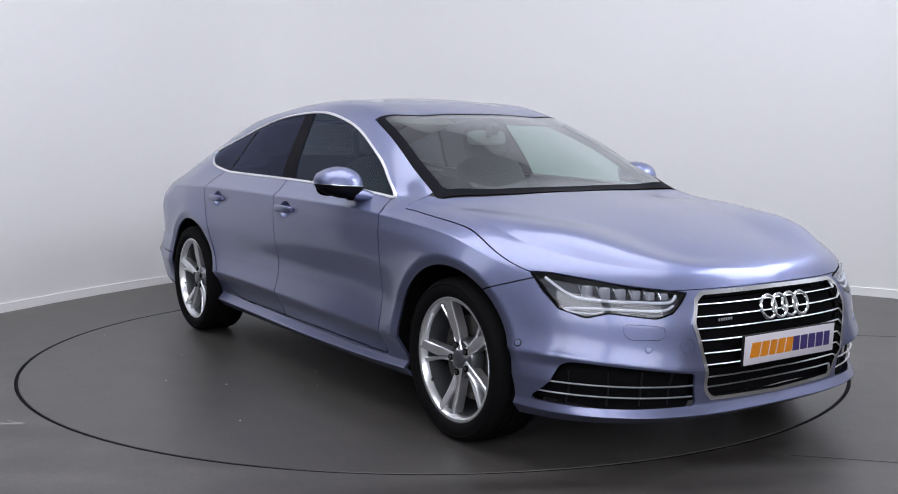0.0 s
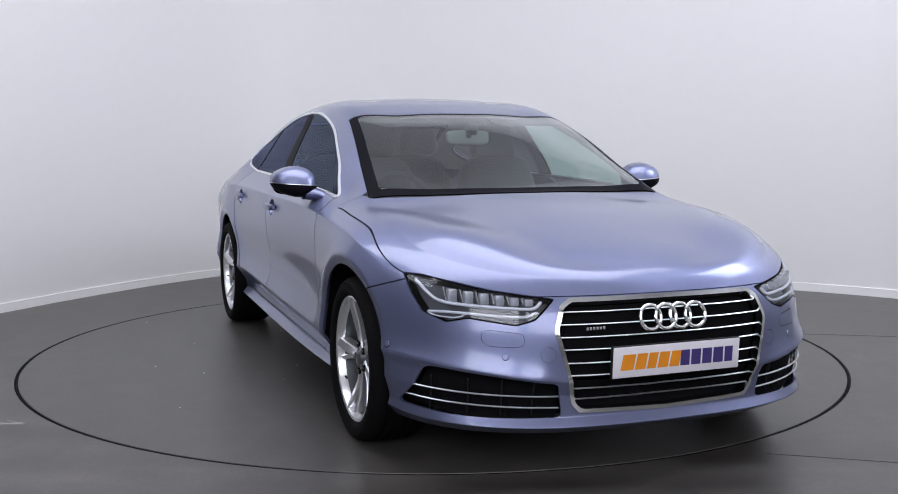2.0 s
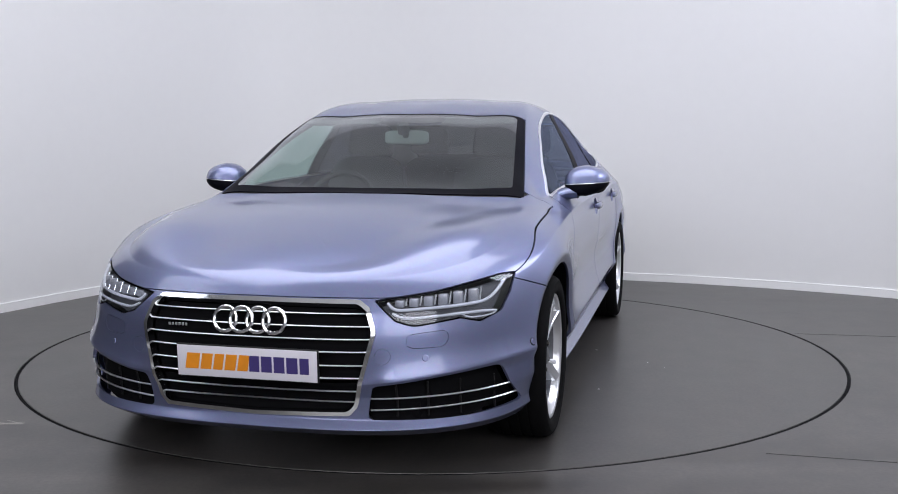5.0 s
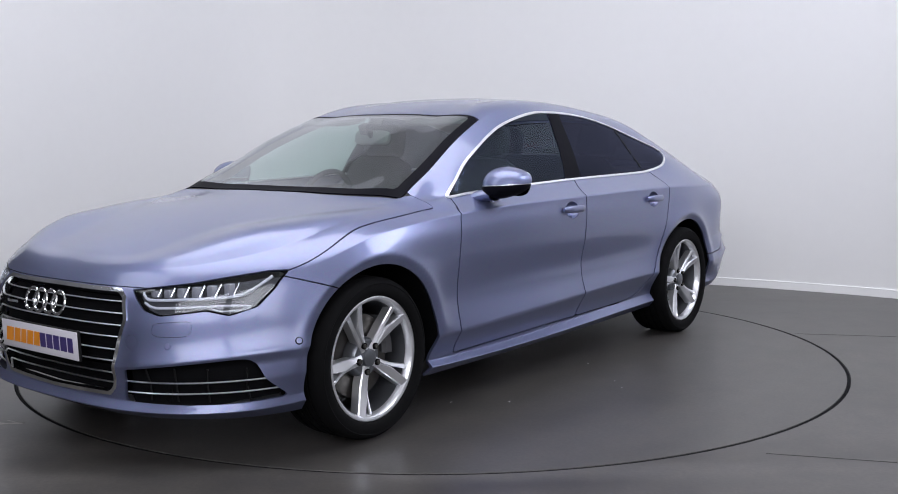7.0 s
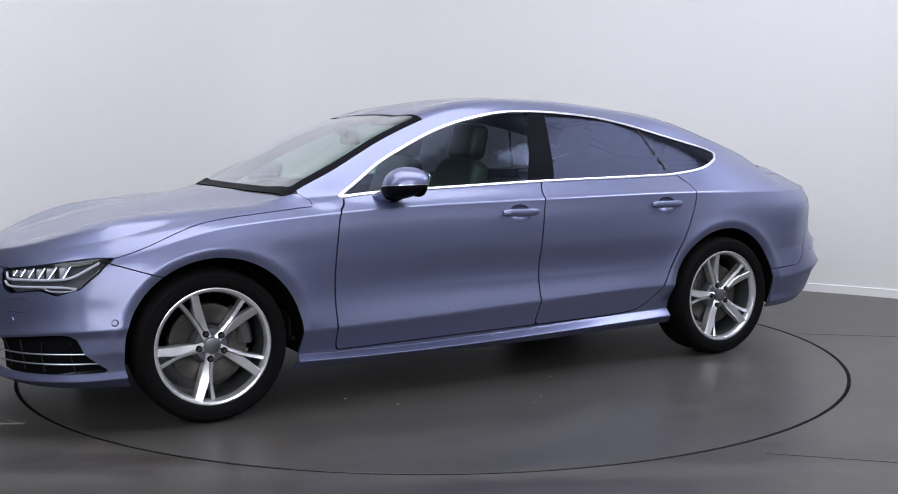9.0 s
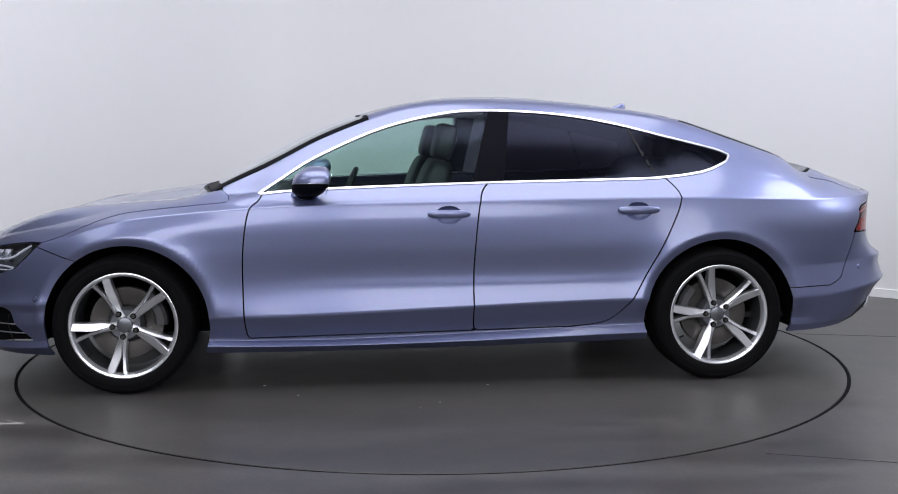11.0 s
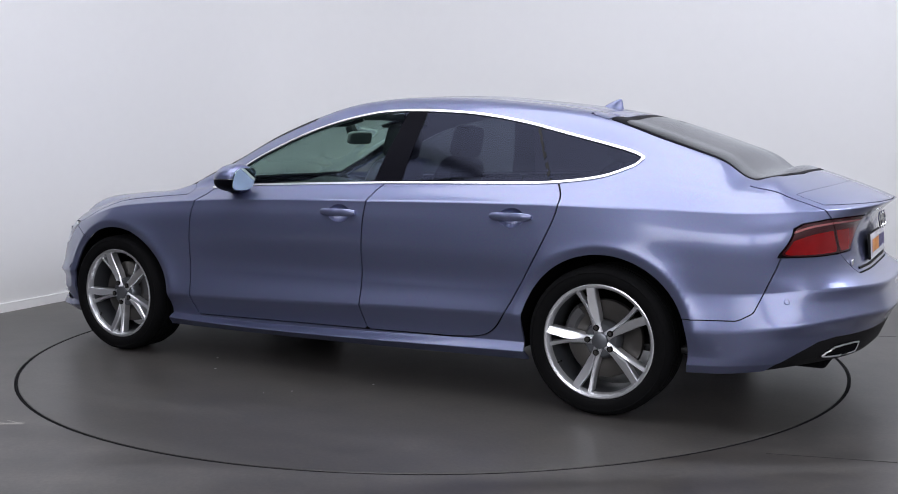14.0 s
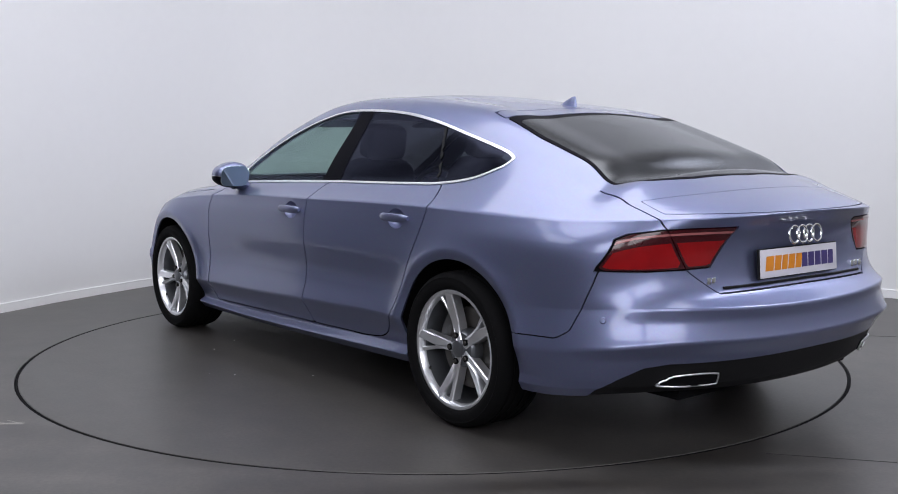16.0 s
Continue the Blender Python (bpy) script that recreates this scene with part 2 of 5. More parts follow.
GUIDE = plain("light_guide", (0.62, 0.64, 0.70), 0.3)
PLATE = plain("white_plate_acrylic", (0.72, 0.70, 0.76), 0.25, coat=0.6, vary=0.02)
ORANGE = plain("orange_print", (0.75, 0.26, 0.012), 0.4, vary=0.15)
PURPLE = plain("purple_print", (0.05, 0.035, 0.16), 0.4, vary=0.15)
MIRROR = plain("mirror_glass", (0.42, 0.52, 0.50), 0.02, 1.0)
SCUFF = plain("worn_vinyl", (0.30, 0.29, 0.27), 0.8, vary=0.3, scale=300)
SEAM = plain("floor_weld", (0.02, 0.02, 0.02), 0.6)
VISOR = plain("grey_visor_cloth", (0.10, 0.10, 0.10), 0.9, bump=0.1, scale=500)
HEADLINE = plain("grey_headliner", (0.52, 0.52, 0.50), 0.9, bump=0.1, scale=500)


# ---------------------------------------------------------------- the studio
def wall_plan():
    """The studio's curved white wall, seen from above, and its assumed, unseen course round behind the camera."""
    pts = [(-3.04, 1.24), (-2.82, 1.71), (-2.55, 2.22), (-2.23, 2.74), (-1.92, 3.13), (-1.62, 3.39), (-1.2, 3.52),
           (-0.4, 3.46), (0.6, 3.20), (1.68, 2.83), (2.13, 2.65), (2.55, 2.44), (2.95, 2.21), (3.53, 1.79), (4.2, 1.1), (4.7, 0.0),
           (4.9, -2.0), (4.9, -5.5), (4.2, -8.0), (2.5, -8.8), (-2.0, -8.8), (-3.9, -8.0), (-4.6, -5.5), (-4.4, -2.0), (-3.75, -0.2)]
    return through_points(pts, 8)


def ribbon(plan, inset, z0, z1, thick):
    """A strip that follows the wall: its inner face stands inset from the plan."""
    n = len(plan)
    t = np.roll(plan, -1, axis=0) - np.roll(plan, 1, axis=0)
    nor = np.stack([t[:, 1], -t[:, 0]], 1) / np.linalg.norm(t, axis=1)[:, None]
    c = plan.mean(0)
    if ((c - plan) * nor).sum() < 0:
        nor = -nor
    a, b = plan + nor * inset, plan + nor * (inset - thick)
    v = [(x, y, z) for ring, z in ((a, z0), (a, z1), (b, z1), (b, z0)) for x, y in ring]
    f = [(k * n + i, k * n + (i + 1) % n, (k + 1) % 4 * n + (i + 1) % n, (k + 1) % 4 * n + i) for k in range(4) for i in range(n)]
    return v, f


PLAN = wall_plan()


def creased(ob):
    ob.data.set_sharp_from_angle(angle=radians(40))
    return ob


def build_studio():
    v, f = ribbon(PLAN, 0.0, 0.0, ROOM_HEIGHT, 0.15)
    n = len(PLAN)
    white = [q for q in f if PLAN[q[0] % n][1] > COVE_END]
    pick = lambda fs: (lambda used: ([v[i] for i in used], [tuple(used.index(i) for i in q) for q in fs]))(sorted({i for q in fs for i in q}))
    tagged(creased(link("wall_cyclorama", *pick(white), WALL)), "smooth curved white painted studio wall", "wall", kind="structure")
    # both walls out of view are added to shape the car's light
    back = [q for q in f if PLAN[q[0] % n][1] <= COVE_END]
    side = [q for q in back if PLAN[q[0] % n][0] < -2.2]
    tagged(link("wall_behind_fill", *pick([q for q in back if q not in side]), FILL_WALL), "unseen off-white wall behind the camera, bounces fill at the car", "wall", kind="structure")
    tagged(link("unseen_dark_wall", *pick(side), DARK_WALL), "unseen dark grey wall added on the left to darken reflections", "wall", kind="structure")
    v, f = ribbon(PLAN, 0.016, 0.0, 0.057, 0.014)
    tagged(link("baseboard", v, f, SKIRT, smooth=False), "low white gloss skirting board along the wall", "baseboard", kind="structure")
    bm = bmesh.new()
    for ring_z in (0.061,):
        t = np.roll(PLAN, -1, axis=0) - np.roll(PLAN, 1, axis=0)
        nor = np.stack([-t[:, 1], t[:, 0]], 1) / np.linalg.norm(t, axis=1)[:, None]
        if ((PLAN.mean(0) - PLAN) * nor).sum() < 0:
            nor = -nor
        tube(bm, [(x, y, ring_z) for x, y in PLAN + nor * 0.010], 0.007, 6, closed=True)
    tagged(part("trim", bm, SKIRT), "rounded white bead on top of the skirting", "trim", kind="structure")
    # floor with a round hole for the turntable
    bm = bmesh.new()
    n = 128
    inner = [bm.verts.new((math.cos(2 * math.pi * i / n) * (TABLE_RADIUS + 0.013), math.sin(2 * math.pi * i / n) * (TABLE_RADIUS + 0.013), 0)) for i in range(n)]
    low = [bm.verts.new((v.co.x, v.co.y, -0.08)) for v in inner]
    outer = [bm.verts.new((math.cos(2 * math.pi * i / n) * 13, math.sin(2 * math.pi * i / n) * 13, 0)) for i in range(n)]
    for i in range(n):
        j = (i + 1) % n
        bm.faces.new((inner[i], outer[i], outer[j], inner[j]))
        bm.faces.new((low[i], inner[i], inner[j], low[j]))
    tagged(part("floor", bm, FLOOR), "worn dark grey vinyl studio floor with faint streaks", "floor", kind="structure")
    bm = bmesh.new()
    lathe(bm, [(0.0001, -0.078), (2.9, -0.078)], 64, "z")
    tagged(part("pit", bm, DARK), "dark pit under the turntable gap", "pit", kind="structure")
    # floor sheet joints
    for x0, y0, x1, y1 in ((-4.2, -0.35, -2.26, -0.62), (1.28, -2.02, 3.6, -2.62), (-2.6, -2.3, 0.2, -3.2), (2.25, 0.4, 3.9, 0.1)):
        bm = bmesh.new()
        m = pose((x0 + x1) / 2, (y0 + y1) / 2, 0.0006, 0, 0, math.degrees(math.atan2(y1 - y0, x1 - x0)))
        box(bm, math.hypot(x1 - x0, y1 - y0), .003, .001, m)
        tagged(part("floor_joint", bm, SEAM), "thin welded joint in the vinyl floor", "floor joint", kind="structure")
    # a pale scuff where the vinyl is worn through
    rnd = random.Random(9)
    scuff = thing("scuff_mark", "pale whitish scuff patch worn into the grey floor", "scuff mark")
    for k in range(16):
        bm = bmesh.new()
        u, v_ = rnd.uniform(-.16, .10), rnd.gauss(0, .022)
        ln, w = rnd.uniform(.02, .08), rnd.uniform(.004, .012)
        prism(bm, [(ln * math.cos(a) * rnd.uniform(.7, 1.1), w * math.sin(a) * rnd.uniform(.5, 1.2)) for a in np.linspace(0, 6.28, 9, endpoint=False)], 0, .0006, pose(-1.88 + u, -1.55 + v_, .0003 + k * .00002, 0, 0, rnd.uniform(-35, 25)))
        part("scuff_streak", bm, SCUFF, scuff, smooth=False)
    # ceiling and the added softboxes, all out of view
    v, f = [(x, y, ROOM_HEIGHT) for x, y in PLAN * 1.06], [tuple(range(len(PLAN)))]
    tagged(link("ceiling", v + [(x, y, ROOM_HEIGHT + 0.1) for x, y in PLAN * 1.06], f + [tuple(range(len(PLAN), 2 * len(PLAN)))], CEIL, smooth=False), "pale grey studio ceiling", "ceiling", kind="structure")
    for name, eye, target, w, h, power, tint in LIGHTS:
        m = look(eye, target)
        lamp = thing("unseen_softbox", "unseen white softbox added to light the studio, black frame, switched on", "studio light", "studio lights")
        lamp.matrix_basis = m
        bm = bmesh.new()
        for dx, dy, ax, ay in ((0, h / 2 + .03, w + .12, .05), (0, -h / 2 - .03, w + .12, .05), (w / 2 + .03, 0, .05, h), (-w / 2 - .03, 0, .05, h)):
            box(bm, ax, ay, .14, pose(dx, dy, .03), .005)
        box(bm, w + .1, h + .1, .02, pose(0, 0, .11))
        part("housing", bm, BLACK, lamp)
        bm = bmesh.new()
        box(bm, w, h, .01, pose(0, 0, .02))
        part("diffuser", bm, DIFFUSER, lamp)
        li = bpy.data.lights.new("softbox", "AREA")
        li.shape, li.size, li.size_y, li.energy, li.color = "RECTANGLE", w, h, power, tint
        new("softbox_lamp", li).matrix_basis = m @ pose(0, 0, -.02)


build_studio()


def build_turntable():
    top = thing("turntable", "round flush grey vinyl turntable disc with a dark rim gap", "turntable")
    bm = bmesh.new()
    lathe(bm, [(0.0001, 0.0), (TABLE_RADIUS - 0.30, 0.0), (TABLE_RADIUS - 0.007, 0.0), (TABLE_RADIUS - 0.005, -0.003), (TABLE_RADIUS - 0.005, -0.06)], 160, "z")
    part("disc", bm, DISC, top)
    bm = bmesh.new()
    lathe(bm, [(TABLE_RADIUS - 0.0045, -0.002), (TABLE_RADIUS - 0.001, -0.0015), (TABLE_RADIUS + 0.010, -0.002), (TABLE_RADIUS + 0.010, -0.02)], 160, "z")
    part("rim_seal", bm, DARK, top, "black rubber rim seal")
    # small pale flecks of grit on the disc
    rnd = random.Random(5)
    for _ in range(14):
        bm = bmesh.new()
        r, a = rnd.uniform(0.6, 2.15), rnd.uniform(0, 6.28)
        c, w = (r * math.cos(a), r * math.sin(a)), rnd.uniform(.003, .007)
        prism(bm, [(w * rnd.uniform(.6, 1.4) * math.cos(k), w * rnd.uniform(.4, 1) * math.sin(k)) for k in np.linspace(0, 6.28, 7, endpoint=False)], 0.0, 0.0012, pose(*c, 0.0002))
        part("grit_fleck", bm, SKIRT, top, "tiny pale fleck of grit", smooth=False)
    return top


TURNTABLE = build_turntable()

# ---------------------------------------------------------------- the car's skin
NOSE, TAIL = 1.3, -1.9  # where the side runs over into the rounded front and rear


def sx(x):
    """Where along the skin (0 nose, 1 to 2 the side, 3 tail) a place x of the side lies."""
    return 1 + (NOSE - x) / (NOSE - TAIL)


def rise(*pts):
    return smooth_curve(pts)


X = sx
# each design line runs from the nose round the side to the tail: tip of nose, tip of tail, half width, height
LINES = [
    (2.262, -2.47, rise((0, .86), (.8, .895), (X(1.05), .885), (X(-1.08), .885), (2, .90), (3, .84)),
     rise((0, .182), (.6, .182), (1, .185), (X(1.05), .182), (X(-1.08), .204), (2, .232), (2.4, .275), (3, .27))),
    (2.318, -2.50, rise((0, .90), (.8, .935), (X(1.05), .925), (X(-1.08), .922), (2, .925), (3, .88)),
     rise((0, .212), (.6, .218), (1, .232), (X(1.05), .222), (X(-1.08), .244), (2, .268), (2.4, .305), (3, .30))),
    (2.292, -2.515, rise((0, .89), (.8, .932), (X(1.05), .893), (X(-1.08), .895), (2, .925), (3, .89)),
     rise((0, .245), (.6, .25), (1, .262), (X(1.05), .248), (X(-1.08), .286), (2, .305), (2.4, .340), (3, .335))),
    (2.296, -2.568, rise((0, .915), (.8, .958), (1, .956), (X(.9), .948), (X(-.3), .949), (X(-1.0), .950), (X(-1.46), .955), (2, .948), (3, .92)),
     rise((0, .32), (.7, .34), (1, .36), (X(.88), .362), (X(-1.0), .417), (X(-1.5), .42), (2, .415), (2.25, .455), (2.5, .482), (3, .472))),
    (2.326, -2.554, rise((0, .925), (.8, .960), (1, .958), (X(.9), .928), (X(-.3), .922), (X(-1.0), .932), (X(-1.46), .956), (2, .930), (3, .91)),
     rise((0, .372), (.2, .376), (.3, .393), (.45, .416), (.6, .432), (.8, .447), (1, .47), (X(.88), .50), (X(-1.0), .53), (X(-1.5), .56), (2, .57), (2.5, .605), (3, .588))),
    (2.308, -2.480, rise((0, .912), (.8, .950), (1, .957), (X(.9), .940), (X(-.3), .938), (X(-1.0), .943), (X(-1.46), .956), (2, .935), (3, .90)),
     rise((0, .56), (.5, .57), (.8, .60), (1, .69), (X(.88), .70), (X(-1.0), .70), (X(-1.5), .71), (2, .67), (2.5, .665), (3, .645))),
    (2.288, -2.462, rise((0, .91), (.7, .933), (1, .950), (X(.9), .938), (X(-.3), .938), (X(-1.2), .940), (X(-1.5), .950), (2, .930), (3, .90)),
     rise((0, .615), (.5, .63), (.8, .68), (1, .79), (X(.88), .81), (X(-1.0), .82), (X(-1.5), .82), (2, .82), (2.4, .85), (3, .865))),
    (2.256, -2.535, rise((0, .90), (.7, .915), (1, .925), (X(.8), .922), (X(-.3), .928), (X(-1.2), .928), (X(-1.6), .925), (2, .895), (3, .86)),
     rise((0, .668), (.25, .668), (.5, .684), (.75, .729), (1, .847), (X(.8), .884), (X(-.25), .911), (X(-1.26), .920), (2, .908), (2.4, .918), (3, .935))),
    (2.216, -2.475, rise((0, .80), (.7, .805), (1, .785), (X(.82), .815), (X(-.23), .815), (X(-1.2), .805), (X(-1.5), .795), (2, .80), (3, .79)),
     rise((0, .712), (.5, .756), (.75, .810), (1, .900), (X(.82), .945), (X(-.23), .994), (X(-1.2), 1.016), (X(-1.55), 1.03), (2, .985), (3, .948))),
    (2.13, -2.43, rise((0, .60), (1, .62), (X(1.05), .765), (X(.82), .795), (X(.54), .730), (X(.2), .665), (X(-.3), .638), (X(-.95), .648), (X(-1.5), .690), (2, .712), (3, .73)),
     rise((0, .728), (.5, .78), (.75, .838), (1, .922), (X(1.05), .944), (X(.82), .955), (X(.71), 1.018), (X(.54), 1.122), (X(.227), 1.257), (X(-.076), 1.332),
          (X(-.313), 1.351), (X(-.66), 1.335), (X(-.944), 1.292), (X(-1.222), 1.225), (X(-1.495), 1.147), (2, 1.055), (3, .972))),
    (2.05, -2.37, rise((0, .45), (1, .50), (X(1.08), .715), (X(.8), .69), (X(.28), .602), (X(-.3), .566), (X(-1.0), .572), (X(-1.4), .590), (2, .622), (3, .65)),
     rise((0, .760), (.5, .812), (.75, .862), (1, .936), (X(1.08), .948), (X(.8), 1.067), (X(.5), 1.221), (X(.28), 1.308), (X(.1), 1.360), (X(-.1), 1.389),
          (X(-.45), 1.396), (X(-.9), 1.362), (X(-1.36), 1.289), (X(-1.63), 1.205), (2, 1.112), (3, .990))),
    (1.95, -2.31, rise((0, .25), (1, .28), (X(1.08), .40), (X(.28), .34), (X(-.4), .32), (2, .36), (3, .38)),
     rise((0, .795), (.5, .838), (.75, .882), (1, .943), (X(1.1), .968), (X(.8), 1.118), (X(.5), 1.268), (X(.28), 1.342), (X(.1), 1.390), (X(-.1), 1.420),
          (X(-.45), 1.431), (X(-.9), 1.394), (X(-1.36), 1.321), (X(-1.63), 1.237), (2, 1.142), (3, 1.018))),
    (1.85, -2.25, rise((0, 0), (3, 0)),
     rise((0, .828), (.5, .86), (.75, .896), (1, .946), (X(1.12), .970), (X(.8), 1.135), (X(.5), 1.283), (X(.3), 1.350), (X(.1), 1.400), (X(-.1), 1.430),
          (X(-.45), 1.443), (X(-.9), 1.406), (X(-1.2), 1.368), (X(-1.4), 1.330), (X(-1.63), 1.254), (2, 1.160), (3, 1.042))),
]


CREASE = {1: rise((0, .9), (3, .9)), 2: rise((0, .8), (1, .6), (2, .6), (3, .3)), 3: rise((0, .3), (1, .95), (2, .95), (3, 1.0)), 4: rise((0, 1.0), (.85, 1.0), (1.1, 0), (1.9, 0), (2.1, 1.0), (3, 1.0)), 7: rise((0, .3), (.8, .3), (1.0, .95), (2, .95), (2.2, .95), (3, 1.0)), 8: rise((0, 0), (1.1, 0), (1.2, .7), (1.75, .7), (1.85, 0), (3, 0)), 9: rise((0, 0), (.45, 0), (.65, .7), (1.0, .7), (1.1, .1), (1.2, .5), (1.75, .5), (1.85, 0), (3, 0))}
BONNET = rise((1.0, .978), (1.12, .968), (1.3, .944), (1.6, .898), (1.85, .844), (2.0, .806), (2.1, .772), (2.2, .727), (2.26, .684))
DECK = rise((-2.56, .930), (-2.535, .938), (-2.45, .977), (-2.35, 1.015), (-2.25, 1.050), (-2.145, 1.083), (-1.9, 1.158), (-1.7, 1.226))


def ease(q):
    q = np.clip(q, 0, 1)
    return q * q * (3 - 2 * q)


SHOULDER = []  # the line along which the bonnet meets the wing


def skin_grid(along=330, across=12):
    s = np.concatenate([np.linspace(0, 1, 90, endpoint=False), np.linspace(1, 2, along - 160, endpoint=False), np.linspace(2, 3, 70)])
    blunt = 2 / 2.8
    rows = []
    for xf, xr, half, high in LINES:
        b, z = half(s), high(s)
        front = 2 / 3.1 if len(rows) < 4 else blunt
        rear = 2 / (2.85 if len(rows) in (3, 4) else 3.0 if len(rows) in (5, 6) else 2.55)
        x = NOSE + (s - 1) * (TAIL - NOSE)
        y = b.copy()
        f, r = s < 1, s > 2
        a = s[f] * math.pi / 2
        x[f], y[f] = NOSE + (xf - NOSE) * np.cos(a) ** front, b[f] * np.sin(a).clip(0) ** front
        a = (3 - s[r]) * math.pi / 2
        x[r], y[r] = TAIL + (xr - TAIL) * np.cos(a) ** rear, b[r] * np.sin(a).clip(0) ** rear
        for _ in range(6):
            for q in (x, y, z):
                q[1:-1] = 0.25 * q[:-2] + 0.5 * q[1:-1] + 0.25 * q[2:]
        if len(rows) >= 9:  # inside the bonnet's and the boot lid's outline the lines lie on one crowned sheet
            w = ease((x - 1.06) / 0.2)
            z += w * (BONNET(x + 0.15 * y * y) - 0.078 * y * y - z)
            if len(rows) == 9:  # the crease along the bonnet's side
                z += 0.006 * ease((s - 0.45) / 0.3) * ease((1.08 - s) / 0.06)
            w = ease((-1.95 - x) / 0.2)
            z += w * (DECK(x - 0.22 * y * y * ease((-1.95 - x) / 0.3)) - 0.115 * y * y - z)
        rows.append(np.stack([x, y, z], 1))
    L = np.array(rows)                      # lines, along, xyz
    SHOULDER[:] = [tuple(q) for q in (0.42 * L[7] + 0.58 * L[8]) if 0.8 < q[0] < 2.0][::-1]
    w = ease((s - 1.78) / 0.2)[:, None]     # behind the side windows the flank runs up to the rear window in one bow
    bow = L[7] + (L[10] - L[7]) * np.array([0.5, 0.43, 0.57])
    for k, t in ((8, 0.40), (9, 0.72)):
        L[k] += w * ((1 - t) ** 2 * L[7] + 2 * t * (1 - t) * bow + t * t * L[10] - L[k])
    d = np.linalg.norm(np.diff(L, axis=0), axis=2).clip(1e-4)
    slope = np.diff(L, axis=0) / d[..., None]
    m = np.zeros_like(L)
    m[0], m[-1] = slope[0], slope[-1]
    along_z = np.gradient(L[-1, :, 2]) / np.where(np.abs(np.gradient(L[-1, :, 0])) < 1e-5, -1e-5, np.gradient(L[-1, :, 0]))
    along_z[:4], along_z[-4:] = along_z[4], along_z[-5]
    m[-1, :, 2] = along_z * slope[-1][:, 0]
    for k in range(1, len(L) - 1):
        a, b = slope[k - 1], slope[k]
        h0, h1 = d[k - 1][:, None], d[k][:, None]
        mean = (a * h1 + b * h0) / (h0 + h1)
        m[k] = mean
    lower, upper = m.copy(), m.copy()
    for k, c in CREASE.items():  # a crease keeps each side's own slope
        c = c(s)[:, None]
        lower[k] += c * (slope[k - 1] - m[k])
        upper[k] += c * (slope[k] - m[k])
    out = []
    for k in range(len(L) - 1):
        for t in np.linspace(0, 1, across, endpoint=False):
            h = d[k][:, None]
            out.append((2 * t**3 - 3 * t**2 + 1) * L[k] + (t**3 - 2 * t**2 + t) * h * upper[k] + (3 * t**2 - 2 * t**3) * L[k + 1] + (t**3 - t**2) * h * lower[k + 1])
    out.append(L[-1])
    G = np.array(out)
    # the bumpers flare out to a ledge above their ridges
    for line, depth, on in ((4, 0.020, ease((s - .215) / .06) * ease((.88 - s) / .25)), (3, 0.014, ease((s - 2.12) / .2)), (4, 0.010, ease((s - 2.25) / .2))):
        rows_ = np.arange(line * across, (line + 1) * across)
        fall = (1 - (rows_ - line * across) / across)[:, None] ** 3 * on[None, :] * depth
        du = np.gradient(G[rows_], axis=1)
        out_ = np.stack([-du[..., 1], du[..., 0]], 2)
        out_ /= np.linalg.norm(out_, axis=2)[..., None].clip(1e-9)
        away = np.sign((out_ * np.stack([np.sign(G[rows_][..., 0]), np.ones_like(G[rows_][..., 0])], 2)).sum(2))[..., None]
        G[rows_, :, :2] += fall[..., None] * out_ * away
        under = np.arange(line * across - 4, line * across)
        G[under, :, :2] += (np.array([.15, .35, .6, .85])[:, None] * fall[0])[..., None] * (out_ * away)[0]
    G[:, 0, 1] = 0
    G[:, -1, 1] = 0
    G[-1, :, 1] = 0
    for cx in (1.44, -1.466):  # the wings swell round the wheel openings and turn in at their lips
        r = np.hypot(G[..., 0] - cx, G[..., 2] - 0.330)
        swell = np.where(r > 0.425, 0.017 * np.exp(-(r - 0.425) / 0.055), 0.017 - 0.019 * ease((0.425 - r) / 0.06))
        G[..., 1] += swell * (G[..., 1] > 0.8) * ease((G[..., 2] - 0.30) / 0.12) * (np.abs(G[..., 0]) < 1.98)
    return G


